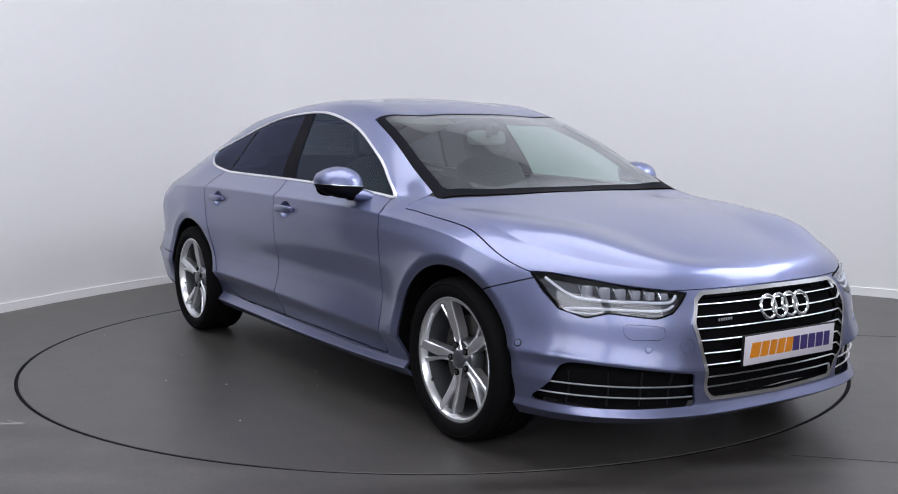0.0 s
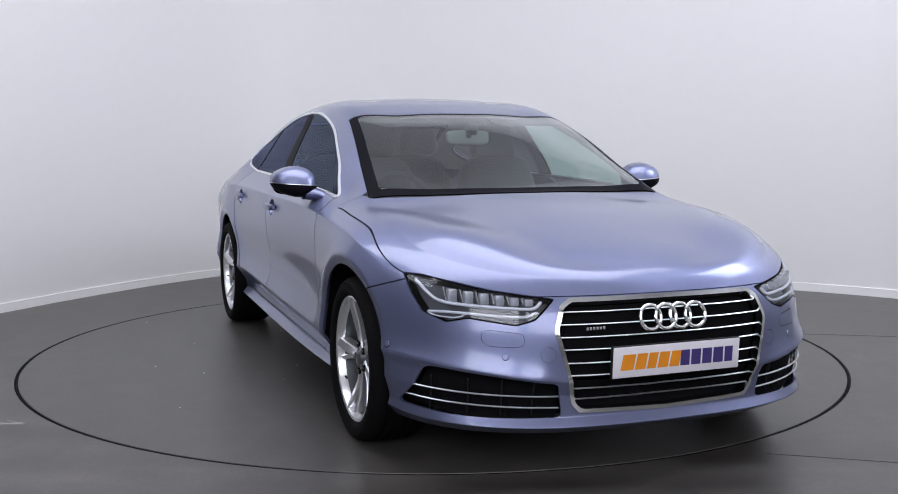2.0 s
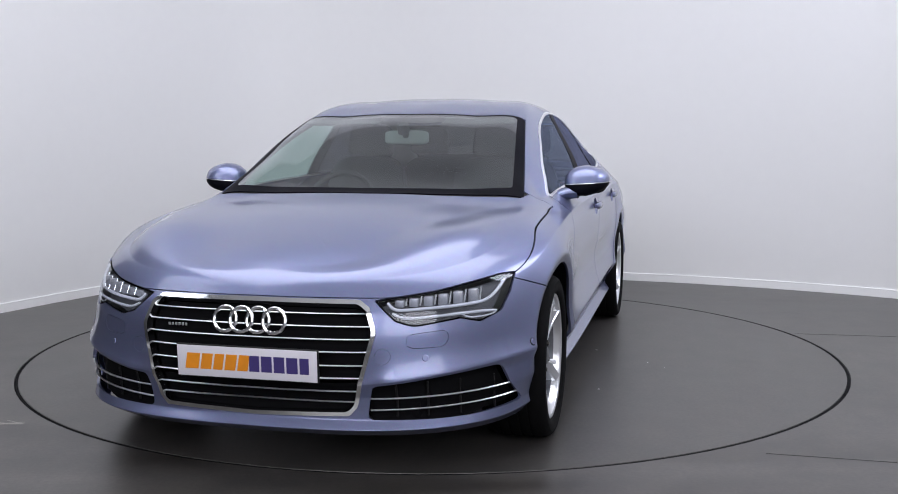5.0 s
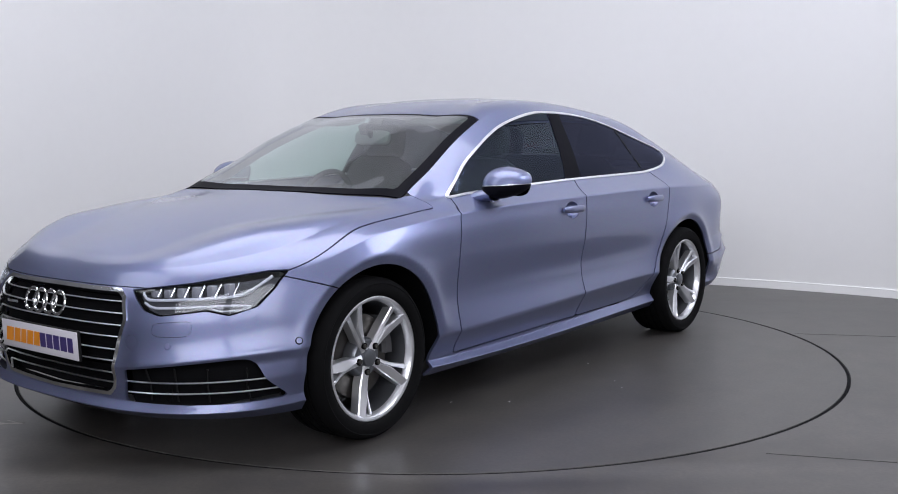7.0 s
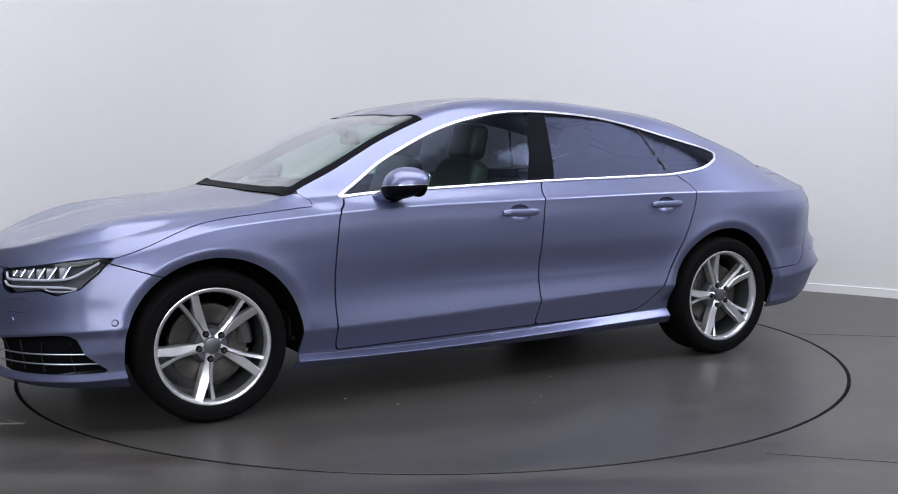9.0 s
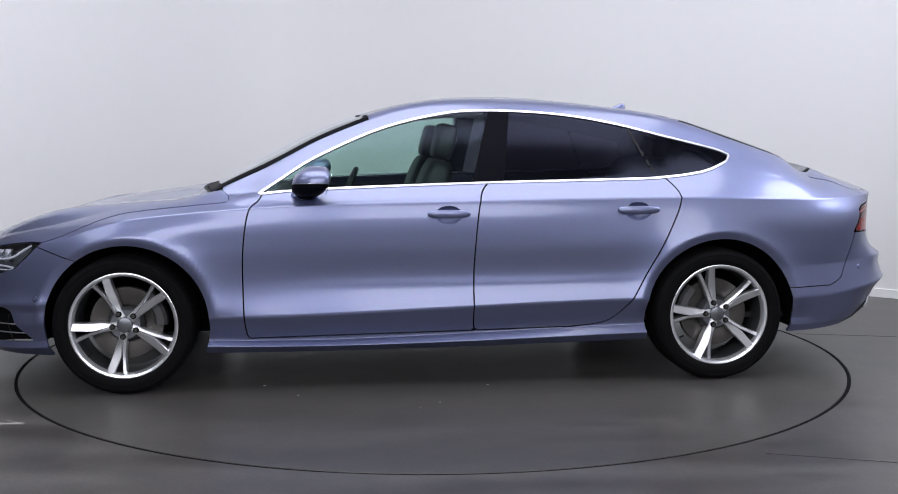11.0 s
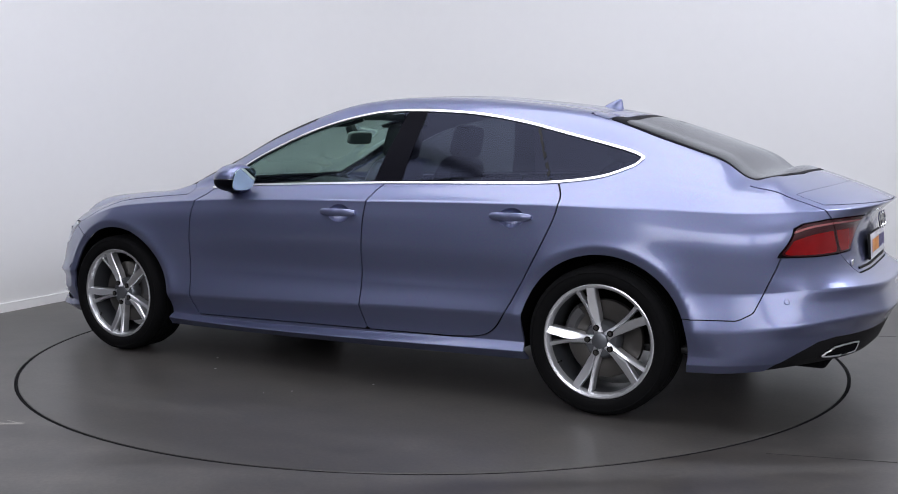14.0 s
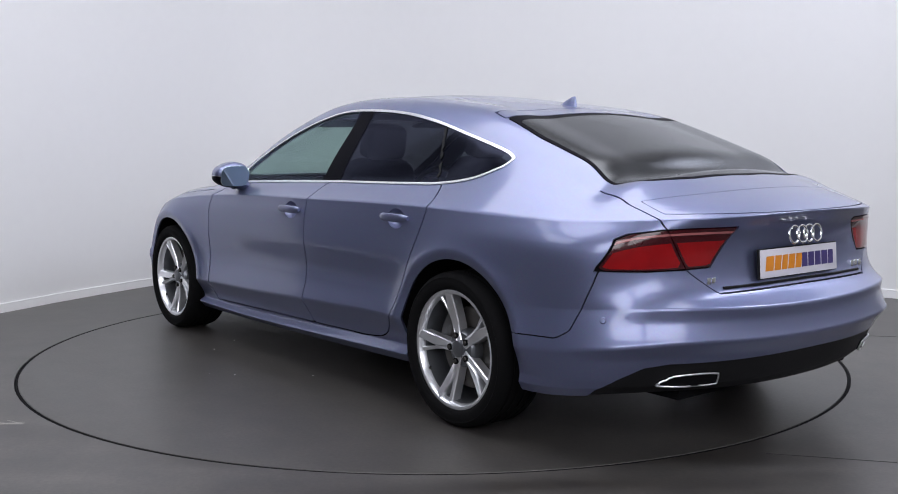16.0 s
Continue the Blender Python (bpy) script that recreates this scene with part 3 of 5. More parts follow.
class Skin:
    """One half of the outer skin, which is cut along panel outlines."""

    def __init__(self):
        G = skin_grid()
        nv, ns = G.shape[:2]
        du = np.gradient(G, axis=1)
        dv = np.gradient(G, axis=0)
        N = np.cross(du, dv)
        N[:, 0, 1] = 0
        N[:, -1, 1] = 0
        N[-1, :, 1] = 0
        N /= np.linalg.norm(N, axis=2)[..., None].clip(1e-9)
        self.P = [Vector(q) for q in G.reshape(-1, 3)]
        self.N = [Vector(q) for q in N.reshape(-1, 3)]
        self.F = [((i * ns + j), (i * ns + j + 1), ((i + 1) * ns + j + 1), ((i + 1) * ns + j)) for i in range(nv - 1) for j in range(ns - 1)]
        self.T = ["body"] * len(self.F)

    def cut(self, src, func, inside, outside=None):
        """Splits the faces tagged src where func is zero; those below zero get the tag inside."""
        arr = np.array([tuple(p) for p in self.P])
        val = func(arr[:, 0], arr[:, 1], arr[:, 2])
        val = np.where(np.abs(val) < 2e-4, 2e-4, val)
        val = list(val)
        made, F, T = {}, [], []
        for f, t in zip(self.F, self.T):
            if t not in src:
                F.append(f), T.append(t)
                continue
            w = [val[i] for i in f]
            lo, hi = min(w), max(w)
            if hi < 0:
                F.append(f), T.append(inside)
            elif lo > 0:
                F.append(f), T.append(outside or t)
            else:
                a, b = [], []
                for i, j in zip(f, f[1:] + f[:1]):
                    (a if val[i] < 0 else b).append(i)
                    if (val[i] < 0) != (val[j] < 0):
                        key = (min(i, j), max(i, j))
                        if key not in made:
                            u = val[i] / (val[i] - val[j])
                            self.P.append(self.P[i].lerp(self.P[j], u))
                            self.N.append(self.N[i].lerp(self.N[j], u).normalized())
                            val.append(0)
                            made[key] = len(self.P) - 1
                        a.append(made[key]), b.append(made[key])
                if len(a) > 2:
                    F.append(tuple(a)), T.append(inside)
                if len(b) > 2:
                    F.append(tuple(b)), T.append(outside or t)
        self.F, self.T = F, T

    def panel(self, src, func, inside, gap=0.0025):
        """Cuts a panel out with an open joint round it."""
        if gap:
            self.cut(src, lambda x, y, z: func(x, y, z) - gap, "joint_new")
            self.cut(("joint_new",), lambda x, y, z: func(x, y, z) + gap, inside, "joint")
        else:
            self.cut(src, func, inside)

    def mesh(self, tags, lift=0.0, edge=0.012, side=1, both=False):
        """Vertices, faces and normals of the tagged faces, with their edges turned in."""
        index, V, M, F = {}, [], [], []
        for f, t in zip(self.F, self.T):
            if t in tags:
                g = []
                for i in f:
                    if i not in index:
                        index[i] = len(V)
                        V.append(self.P[i] + self.N[i] * lift), M.append(self.N[i])
                    g.append(index[i])
                F.append(tuple(g))
        if edge:
            seen = {}
            for f in F:
                for a, b in zip(f, f[1:] + f[:1]):
                    seen[(a, b)] = True
            for a, b in list(seen):
                if (b, a) not in seen and not (abs(V[a].y) < 1e-5 and abs(V[b].y) < 1e-5):
                    out = (V[b] - V[a]).cross(M[a])
                    out = out.normalized() if out.length else M[a]
                    n = len(V)
                    V += [V[a].copy(), V[b].copy(), V[b] - M[b] * edge, V[a] - M[a] * edge]
                    M += [out, out, out, out]
                    F.append((n + 1, n, n + 3, n + 2))
        flip = lambda q: Vector((q.x, -q.y, q.z))
        if both:
            n = len(V)
            V, M, F = V + [flip(q) for q in V], M + [flip(q) for q in M], F + [tuple(i + n for i in f[::-1]) for f in F]
        elif side < 0:
            V, M, F = [flip(q) for q in V], [flip(q) for q in M], [f[::-1] for f in F]
        return V, F, M


def side_view(outline, x_min=-9, x_max=9):
    d = signed(outline)
    return lambda x, y, z: np.where((x > x_min) & (x < x_max), d(x, z), 9.0)


def front_view(outline, x_min):
    d = signed(outline)
    return lambda x, y, z: np.where(x > x_min, d(y, z), 9.0)


def rear_view(outline, x_max):
    d = signed(outline)
    return lambda x, y, z: np.where(x < x_max, d(y, z), 9.0)


def top_view(outline, z_min=0.5):
    d = signed(outline)
    return lambda x, y, z: np.where(z > z_min, d(x, y), 9.0)


def polyline(pts, per=6):
    p = np.array(pts, float)
    out = []
    for i in range(len(p) - 1):
        a, b, c, d = p[max(i - 1, 0)], p[i], p[i + 1], p[min(i + 2, len(p) - 1)]
        for t in np.linspace(0, 1, per, endpoint=False):
            out.append(0.5 * (2 * b + (c - a) * t + (2 * a - 5 * b + 4 * c - d) * t * t + (3 * b - a - 3 * c + d) * t**3))
    out.append(p[-1])
    return [tuple(q) for q in out]


# outlines, in the side view (x, z)
BELT = [(.822, .945), (.55, .967), (-.231, .994), (-.96, 1.008), (-1.20, 1.017), (-1.414, 1.046)]
RAIL = [(-1.574, 1.126), (-1.500, 1.157), (-1.222, 1.227), (-.944, 1.293), (-.66, 1.336), (-.313, 1.352), (-.076, 1.333), (.227, 1.258), (.54, 1.122), (.71, 1.018)]
DLO = polyline(BELT + [(-1.548, 1.096)]) + polyline(RAIL)
FRONT_EDGE = [(.800, .957), (.822, .915), (.869, .858), (.897, .640), (.893, .346), (.879, .251)]
MID_EDGE = [(-.302, .998), (-.248, .914), (-.218, .635), (-.215, .325), (-.232, .266)]
REAR_EDGE = [(-1.205, 1.017), (-1.255, .921), (-1.184, .738), (-1.080, .546), (-.989, .393), (-.881, .300), (-.703, .276)]
FRONT_DOOR = polyline(FRONT_EDGE) + polyline(MID_EDGE[::-1]) + [(-.231, .994), (.55, .967)]
REAR_DOOR = polyline(MID_EDGE) + polyline(REAR_EDGE[::-1]) + [(-.96, 1.008)]
ARCH_F, ARCH_R, ARCH = (1.44, .330), (-1.466, .330), .384
# in the front view (y, z)
GRILLE = [(0, .656), (.372, .654), (.408, .630), (.437, .552), (.372, .292), (.345, .262), (0, .252)]
LAMP = [(.425, .655), (.62, .682), (.80, .722), (.842, .722), (.835, .66), (.815, .60), (.76, .572), (.70, .590), (.56, .570), (.50, .588)]
INTAKE = [(.428, .366), (.44, .367), (.60, .390), (.74, .408), (.81, .416), (.828, .408), (.872, .285), (.876, .262), (.868, .254), (.70, .243), (.43, .245), (.405, .246)]
# in the rear view
TAIL_LAMP = [(.385, .886), (.60, .886), (.70, .882), (.790, .868), (.826, .848), (.876, .733), (.74, .733), (.50, .740)]
LAMP_TOP = rise((.38, .886), (.60, .886), (.70, .882), (.79, .868), (.88, .83))


def circle(c, r):
    return lambda x, y, z: np.hypot(x - c[0], z - c[1]) - r


HANDLES = [(-.09, .846), (-1.033, .858)]


def carve():
    k = Skin()
    k.cut(("body",), circle(ARCH_F, ARCH), "void")
    k.cut(("body",), circle(ARCH_R, ARCH), "void")
    # glass house
    dlo = side_view(DLO)
    k.cut(("body",), lambda x, y, z: dlo(x, y, z) - .0062, "chrome")
    k.cut(("chrome",), lambda x, y, z: dlo(x, y, z) + .0035, "side_glass")
    k.cut(("side_glass",), side_view([(-.34, 1.40), (-.203, .95), (-.372, .95), (-.440, 1.40)]), "pillar")
    k.cut(("side_glass",), side_view([(-1.026, 1.29), (-1.170, .99), (-1.186, .99), (-1.042, 1.29)]), "divider")
    k.cut(("side_glass",), lambda x, y, z: -.3 - x, "front_glass")
    k.cut(("side_glass",), lambda x, y, z: -1.1 - x, "rear_glass", "quarter_glass")
    ws = top_view([(1.135, -.2), (1.135, .0), (1.12, .35), (1.06, .735), (.28, .602), (.315, .35), (.33, 0), (.33, -.2)], .9)
    k.panel(("body",), ws, "windscreen_frit", .002)
    k.cut(("windscreen_frit",), lambda x, y, z: np.maximum(ws(x, y, z) + .022, np.maximum(y - np.interp(x, [.28, 1.06], [.562, .682]), x - 1.075 + .13 * y * y)), "windscreen")
    rg = top_view([(-1.395, -.2), (-1.395, 0), (-1.385, .35), (-1.362, .563), (-1.62, .598), (-2.048, .612), (-2.13, .50), (-2.185, .30), (-2.210, 0), (-2.210, -.2)], .9)
    k.panel(("body",), rg, "backlight_frit_and_shade", .003)
    # the border's wide top strip stands in for the roof edge's shadow gap
    k.cut(("backlight_frit_and_shade",), lambda x, y, z: np.maximum(rg(x, y, z) + .018, x + 1.432), "backlight")
    strip = top_view([(-1.285, -.2), (-1.285, 0), (-1.275, .35), (-1.262, .548), (-1.36, .570), (-1.40, .40), (-1.42, 0), (-1.42, -.2)], 1.2)
    k.panel(("body",), strip, "hatch_strip", .003)
    # doors
    k.panel(("body",), side_view(FRONT_DOOR), "front_door", .0035)
    k.panel(("body",), side_view(REAR_DOOR), "rear_door", .0035)
    # nose
    gr = front_view(GRILLE + [(-.3, .252), (-.3, .656)], 1.8)
    k.cut(("body",), lambda x, y, z: gr(x, y, z) - .003, "grille_frame")
    k.cut(("grille_frame",), lambda x, y, z: gr(x, y, z) + .011, "grille_void")
    k.panel(("body",), front_view(LAMP, 1.6), "headlamp", .003)
    k.cut(("body",), front_view(rounded(INTAKE, 2), 1.6), "intake_void")
    def bonnet(x, y, z):
        back = np.interp(y, [0, .35, .72, .752, .80, .95], [1.15, 1.14, 1.075, 1.0, .967, .965])
        along, rim = [q[0] for q in SHOULDER], [q[2] for q in SHOULDER]
        low = np.interp(x, along, rim)
        low = np.where(x < 1.894, low - (np.interp(1.894, along, rim) - .709) * ease((x - 1.45) / .444), np.maximum(.664, .655 + (y - .42) * .135))
        return np.maximum(back - x, low - z)
    k.panel(("body",), bonnet, "hood", .0016)
    k.cut(("body",), lambda x, y, z: np.maximum(np.maximum(1.0 - x, x - 1.3), np.maximum(y - .756, .90 - z)), "cowl")
    k.panel(("body",), side_view([(2.5, .72), (1.89, .712), (1.66, .640), (1.60, .60), (1.60, 0), (2.5, 0)]), "front_bumper", .0025)
    k.panel(("body",), side_view([(2.5, 1.0), (.803, .957), (.822, .915), (.869, .858), (.897, .640), (.893, .346), (.879, .262), (1.3, .262), (2.5, .262)]), "fender", .0)
    # tail
    k.panel(("body",), rear_view(TAIL_LAMP, -2.0), "tail_lamp", .003)
    gate = lambda x, y, z: np.where(x < -2.03, 0, 9) + y - np.interp(z, [.645, .73, .90, .935, .97, 1.06], [.49, .60, .69, .695, .70, .655])
    k.panel(("tail_lamp",), gate, "tail_lamp_inner", .002)
    core = rear_view(TAIL_LAMP, -2.0)
    for name in ("tail_lamp", "tail_lamp_inner"):
        k.cut((name,), lambda x, y, z: LAMP_TOP(y) - .015 - z, name + "_dark")
        k.cut((name,), lambda x, y, z: LAMP_TOP(y) - .023 - z, name + "_strip")
        k.cut((name,), lambda x, y, z: LAMP_TOP(y) - .050 - z, name + "_dark")
        k.cut((name,), lambda x, y, z: np.maximum(core(x, y, z) + .009, np.abs(gate(x, y, z) * 1) * -1 + .011), name + "_core")
    lid = lambda x, y, z: np.maximum(gate(x, y, z), .645 - z)
    k.panel(("body",), lid, "tailgate", .003)
    flap = lambda x, y, z: np.maximum(np.maximum(x + 2.345 - .30 * y * y, y - .655), .938 - z)
    k.panel(("tailgate",), flap, "spoiler_flap", .0012)
    bumper = side_view([(-1.80, .462), (-2.05, .470), (-2.11, .504), (-2.185, .68), (-2.205, .735), (-2.8, .735), (-2.8, 0), (-1.80, 0)])
    k.panel(("body",), bumper, "rear_bumper", .0025)
    k.cut(("rear_bumper",), rear_view([(.855, .0), (.855, .29), (.82, .34), (.77, .385), (.70, .40), (0, .402), (-.3, .402), (-.3, 0)], -1.95), "diffuser")
    k.panel(("front_bumper",), front_view(rounded([(.535, .495), (.54, .538), (.545, .543), (.655, .553), (.664, .548), (.668, .515), (.655, .500), (.64, .496)], 1), 1.7), "washer_flap", .0008)
    k.panel(("front_bumper",), front_view([(.462 + .028 * math.cos(i * .4), .470 + .028 * math.sin(i * .4)) for i in range(16)], 1.7), "tow_cap", .0006)
    for x0, z0 in HANDLES:
        grip = signed([(x0 + .066 * math.cos(i * .26), z0 - .002 + .045 * math.sin(i * .26)) for i in range(24)])
        k.cut(("front_door", "rear_door"), lambda x, y, z: grip(x, z), "grip_void")
    k.cut(("body",), lambda x, y, z: np.maximum(z - .239 - .0188 * (1.05 - x), np.abs(x) - 1.2), "sill")
    return k


SKIN = carve()


def build_car():
    car = thing("car", "blue-grey metallic five-door fastback car with chrome trim on a turntable", "car")
    shell = link("body_shell", *SKIN.mesh(("body",), both=True)[:2], PAINT, car, normals=SKIN.mesh(("body",), both=True)[2])
    both = lambda name, tags, mat, label="", lift=0.0, edge=0.012: (lambda m: link(name, m[0], m[1], mat, car, label, m[2]))(SKIN.mesh(tags, lift, edge, both=True))

    def pair(name, tags, mat, label="", lift=0.0, edge=0.012, parents=(None, None)):
        made = []
        for side, up in zip((1, -1), parents):
            v, f, n = SKIN.mesh(tags, lift, edge, side)
            made.append(link(name, v, f, mat, up or car, label, n))
        return made
    both("bonnet", ("hood",), PAINT)
    both("front_bumper", ("front_bumper",), PAINT)
    both("rear_bumper", ("rear_bumper",), PAINT)
    both("tailgate", ("tailgate",), PAINT)
    both("hatch_strip", ("hatch_strip",), PAINT)
    both("spoiler", ("spoiler_flap",), PAINT, "painted retracted tailgate spoiler")
    both("cowl", ("cowl",), BLACK, "black plastic cowl below the windscreen", -0.004)
    pair("front_wing", ("fender",), PAINT)
    fd = pair("front_door", ("front_door",), PAINT)
    rd = pair("rear_door", ("rear_door",), PAINT)
    pair("sill", ("sill",), PAINT)
    both("joint", ("joint",), DARK, "black rubber in the panel gaps", -0.010, 0)
    pair("window_trim", ("chrome",), BRIGHT, "bright chrome window surround", 0.004, 0.01)
    pair("pillar_trim", ("pillar",), GLOSS_BLACK, "gloss black pillar trim", 0.0, 0.01)
    pair("divider", ("divider",), BLACK, "", 0.001, 0.01)
    pair("window", ("front_glass",), CLEAR, "clear greenish door glass", -0.002, 0, fd)
    pair("window", ("rear_glass",), PRIVACY, "dark privacy door glass", -0.002, 0, rd)
    pair("quarter_window", ("quarter_glass",), PRIVACY, "dark privacy quarter glass", -0.002, 0)
    both("windscreen", ("windscreen",), SCREEN, "greenish laminated windscreen", 0, 0)
    both("windscreen_border", ("windscreen_frit",), GLOSS_BLACK, "black printed glass border, on the rear window also a painted gap shadow", 0, 0.008)
    both("rear_window", ("backlight",), BACKLIGHT, "dark heated rear window", 0, 0)
    both("rear_window_border_and_shade", ("backlight_frit_and_shade",), GLOSS_BLACK, "black printed glass border, on the rear window also a painted gap shadow", 0, 0.008)
    both("grille_frame", ("grille_frame",), CHROME, "satin aluminium grille surround", 0.006, 0.03)
    pair("headlamp_lens", ("headlamp",), LENS, "clear headlamp lens", 0, 0)
    for name, tag in (("tail_lamp", "tail_lamp"), ("boot_lamp", "tail_lamp_inner")):
        lens = pair(name, (tag + "_core",), RED_LENS, "glossy red tail lamp lens", 0, 0)
        pair("lamp_surround", (tag, tag + "_dark"), SMOKE, "smoked dark lamp surround", 0, 0.01, lens)
        pair("light_bar", (tag + "_strip",), PALE_LENS, "pale light bar in the lamp", 0.001, 0.01, lens)
    both("diffuser", ("diffuser",), BLACK, "black textured lower valance", -0.004)
    pair("washer_flap", ("washer_flap",), PAINT)
    pair("towing_cap", ("tow_cap",), PAINT)
    both("grille_backing", ("grille_void",), DARK, "black grille mesh backing", -0.035, 0)
    pair("intake_backing", ("intake_void",), DARK, "black air intake backing", -0.04, 0)
    pair("headlamp_housing", ("headlamp",), LAMP_DARK, "dark grey headlamp housing", -0.045, -0.043)
    return car, fd, rd


CAR, FRONT_DOORS, REAR_DOORS = build_car()


# ---------------------------------------------------------------- the car's outer fittings
SKIN_P = np.array([tuple(p) for p in SKIN.P])
SKIN_N = np.array([tuple(p) for p in SKIN.N])


def on_skin(view, u, v):
    """The skin's place and normal at (u, v) of a view, on the car's left half."""
    a, b, ok = {"side": (0, 2, SKIN_N[:, 1] > 0.3), "front": (1, 2, (SKIN_P[:, 0] > 1.4) & (SKIN_N[:, 0] > 0.15)), "rear": (1, 2, (SKIN_P[:, 0] < -1.9) & (SKIN_N[:, 0] < -0.15)),
                "top": (0, 1, SKIN_N[:, 2] > 0.2)}[view]
    d = (SKIN_P[:, a] - u) ** 2 + (SKIN_P[:, b] - v) ** 2 + np.where(ok, 0, 99)
    i = np.argsort(d)[:4]
    w = 1 / (d[i] + 1e-7)
    w /= w.sum()
    p, n = (SKIN_P[i] * w[:, None]).sum(0), (SKIN_N[i] * w[:, None]).sum(0)
    p[a], p[b] = u, v
    return Vector(p), Vector(n).normalized()


def flip_y(q):
    return Vector((q[0], -q[1], q[2]))


def blade(bm, arm, rows):
    """A spoke blade: rows of (radius, offset and height of one edge, offset and height of the other) with a bevelled face."""
    rings = []
    for r, o0, y0, o1, y1 in rows:
        ring = []
        e = 0.0035 if o1 > o0 else -0.0035
        for o, y in ((o0, y0 - 0.045), (o0, y0 - 0.005), (o0 + e, y0), (o1 - e, y1), (o1, y1 - 0.005), (o1, y1 - 0.045)):
            ring.append(bm.verts.new((math.cos(arm) * r - math.sin(arm) * o, y, math.sin(arm) * r + math.cos(arm) * o)))
        rings.append(ring)
    for p, q in zip(rings, rings[1:]):
        for j in range(6):
            bm.faces.new((p[j], p[(j + 1) % 6], q[(j + 1) % 6], q[j]))
    bm.faces.new(rings[0][::-1])
    bm.faces.new(rings[-1])


def blade_rows(edge_a, edge_b, high_a, high_b, r0, r1, n=10):
    return [(r, float(edge_a(r)), float(high_a(r)), float(edge_b(r)), float(high_b(r))) for r in np.linspace(r0, r1, n)]


FACE = smooth_curve([(.03, .082), (.10, .084), (.18, .098), (.245, .113)])
MAIN_OUT = smooth_curve([(.03, .021), (.06, .020), (.11, .029), (.18, .041), (.245, .055)])
SLIT_A = smooth_curve([(.03, .002), (.09, -.001), (.150, -.006), (.20, .006), (.245, .018)])
SLIT_B = smooth_curve([(.03, -.001), (.09, -.003), (.150, -.008), (.20, -.018), (.245, -.027)])
THIN_OUT = smooth_curve([(.03, -.020), (.06, -.020), (.11, -.021), (.16, -.027), (.20, -.036), (.245, -.050)])


def build_wheel():
    bm = bmesh.new()
    lathe(bm, [(0.230, 0.080), (0.234, 0.102), (0.240, 0.111), (0.249, 0.114), (0.2555, 0.112), (0.2575, 0.106), (0.252, 0.10)], 72)
    wheel = part("wheel", bm, ALLOY, None, "silver five-arm twin-spoke alloy wheel", sharp=25)
    # the shade inside the rim is put into the barrel's darker colour
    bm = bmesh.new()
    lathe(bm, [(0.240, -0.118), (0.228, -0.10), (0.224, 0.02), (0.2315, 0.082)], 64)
    part("rim_barrel", bm, ALLOY_DARK, wheel, "inner rim barrel, its shade painted as a darker alloy colour")
    bm = bmesh.new()
    prof = [(0.246, 0.096), (0.254, 0.113), (0.262, 0.121), (0.275, 0.1265), (0.292, 0.128), (0.306, 0.1255), (0.309, 0.1275), (0.320, 0.121), (0.330, 0.108), (0.3345, 0.094)]
    tread = []
    for y in (0.062, 0.022, -0.022, -0.062):
        tread += [(0.3362, y + 0.006), (0.329, y + 0.005), (0.329, y - 0.005), (0.3362, y - 0.006)]
    lathe(bm, [(r if r < .25 else .25 + (r - .25) * .935, y) for r, y in prof + tread + [(r, -y) for r, y in prof[::-1]]], 96)
    part("tyre", bm, RUBBER, wheel, "black low-profile road tyre", sharp=28)
    for i in range(5):
        arm = radians(72 * i + 58)
        bm = bmesh.new()
        blade(bm, arm, blade_rows(SLIT_A, MAIN_OUT, FACE, lambda r: FACE(r) - .007, .034, .243))
        part("spoke", bm, ALLOY, wheel, sharp=18)
        bm = bmesh.new()
        blade(bm, arm, blade_rows(SLIT_B, THIN_OUT, lambda r: FACE(r) - .002 - .010 * min(1, max(0, (r - .07) / .08)), lambda r: FACE(r) - .007 - .009 * min(1, max(0, (r - .07) / .08)), .034, .243))
        part("thin_spoke", bm, ALLOY, wheel, sharp=18)
        m = pose(math.cos(arm) * 0.058, 0.0865, math.sin(arm) * 0.058)
        bm = bmesh.new()
        lathe(bm, [(0.0001, 0.004), (0.0075, 0.004), (0.009, 0.0), (0.010, -0.02)], 12, "y", m)
        part("wheel_bolt", bm, STEEL, wheel)
        # no recess: a proud dark disc stands for the shaded bolt pocket
        bm = bmesh.new()
        lathe(bm, [(0.0001, 0.0015), (0.0138, 0.0015), (0.0138, -0.02)], 16, "y", pose(math.cos(arm) * 0.058, 0.0835, math.sin(arm) * 0.058))
        part("bolt_pocket_shade", bm, DARK, wheel)
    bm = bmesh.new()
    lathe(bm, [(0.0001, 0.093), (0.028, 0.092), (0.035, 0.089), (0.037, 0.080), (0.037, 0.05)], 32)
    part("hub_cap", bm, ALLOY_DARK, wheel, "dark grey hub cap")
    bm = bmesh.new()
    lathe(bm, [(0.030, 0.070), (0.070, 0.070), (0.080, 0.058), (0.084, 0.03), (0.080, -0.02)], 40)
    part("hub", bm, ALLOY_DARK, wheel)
    bm = bmesh.new()
    tube(bm, [(math.cos(radians(-45)) * 0.226, 0.085, math.sin(radians(-45)) * 0.226), (math.cos(radians(-45)) * 0.205, 0.095, math.sin(radians(-45)) * 0.205)], 0.005, 8)
    part("valve", bm, BLACK, wheel)
    bm = bmesh.new()
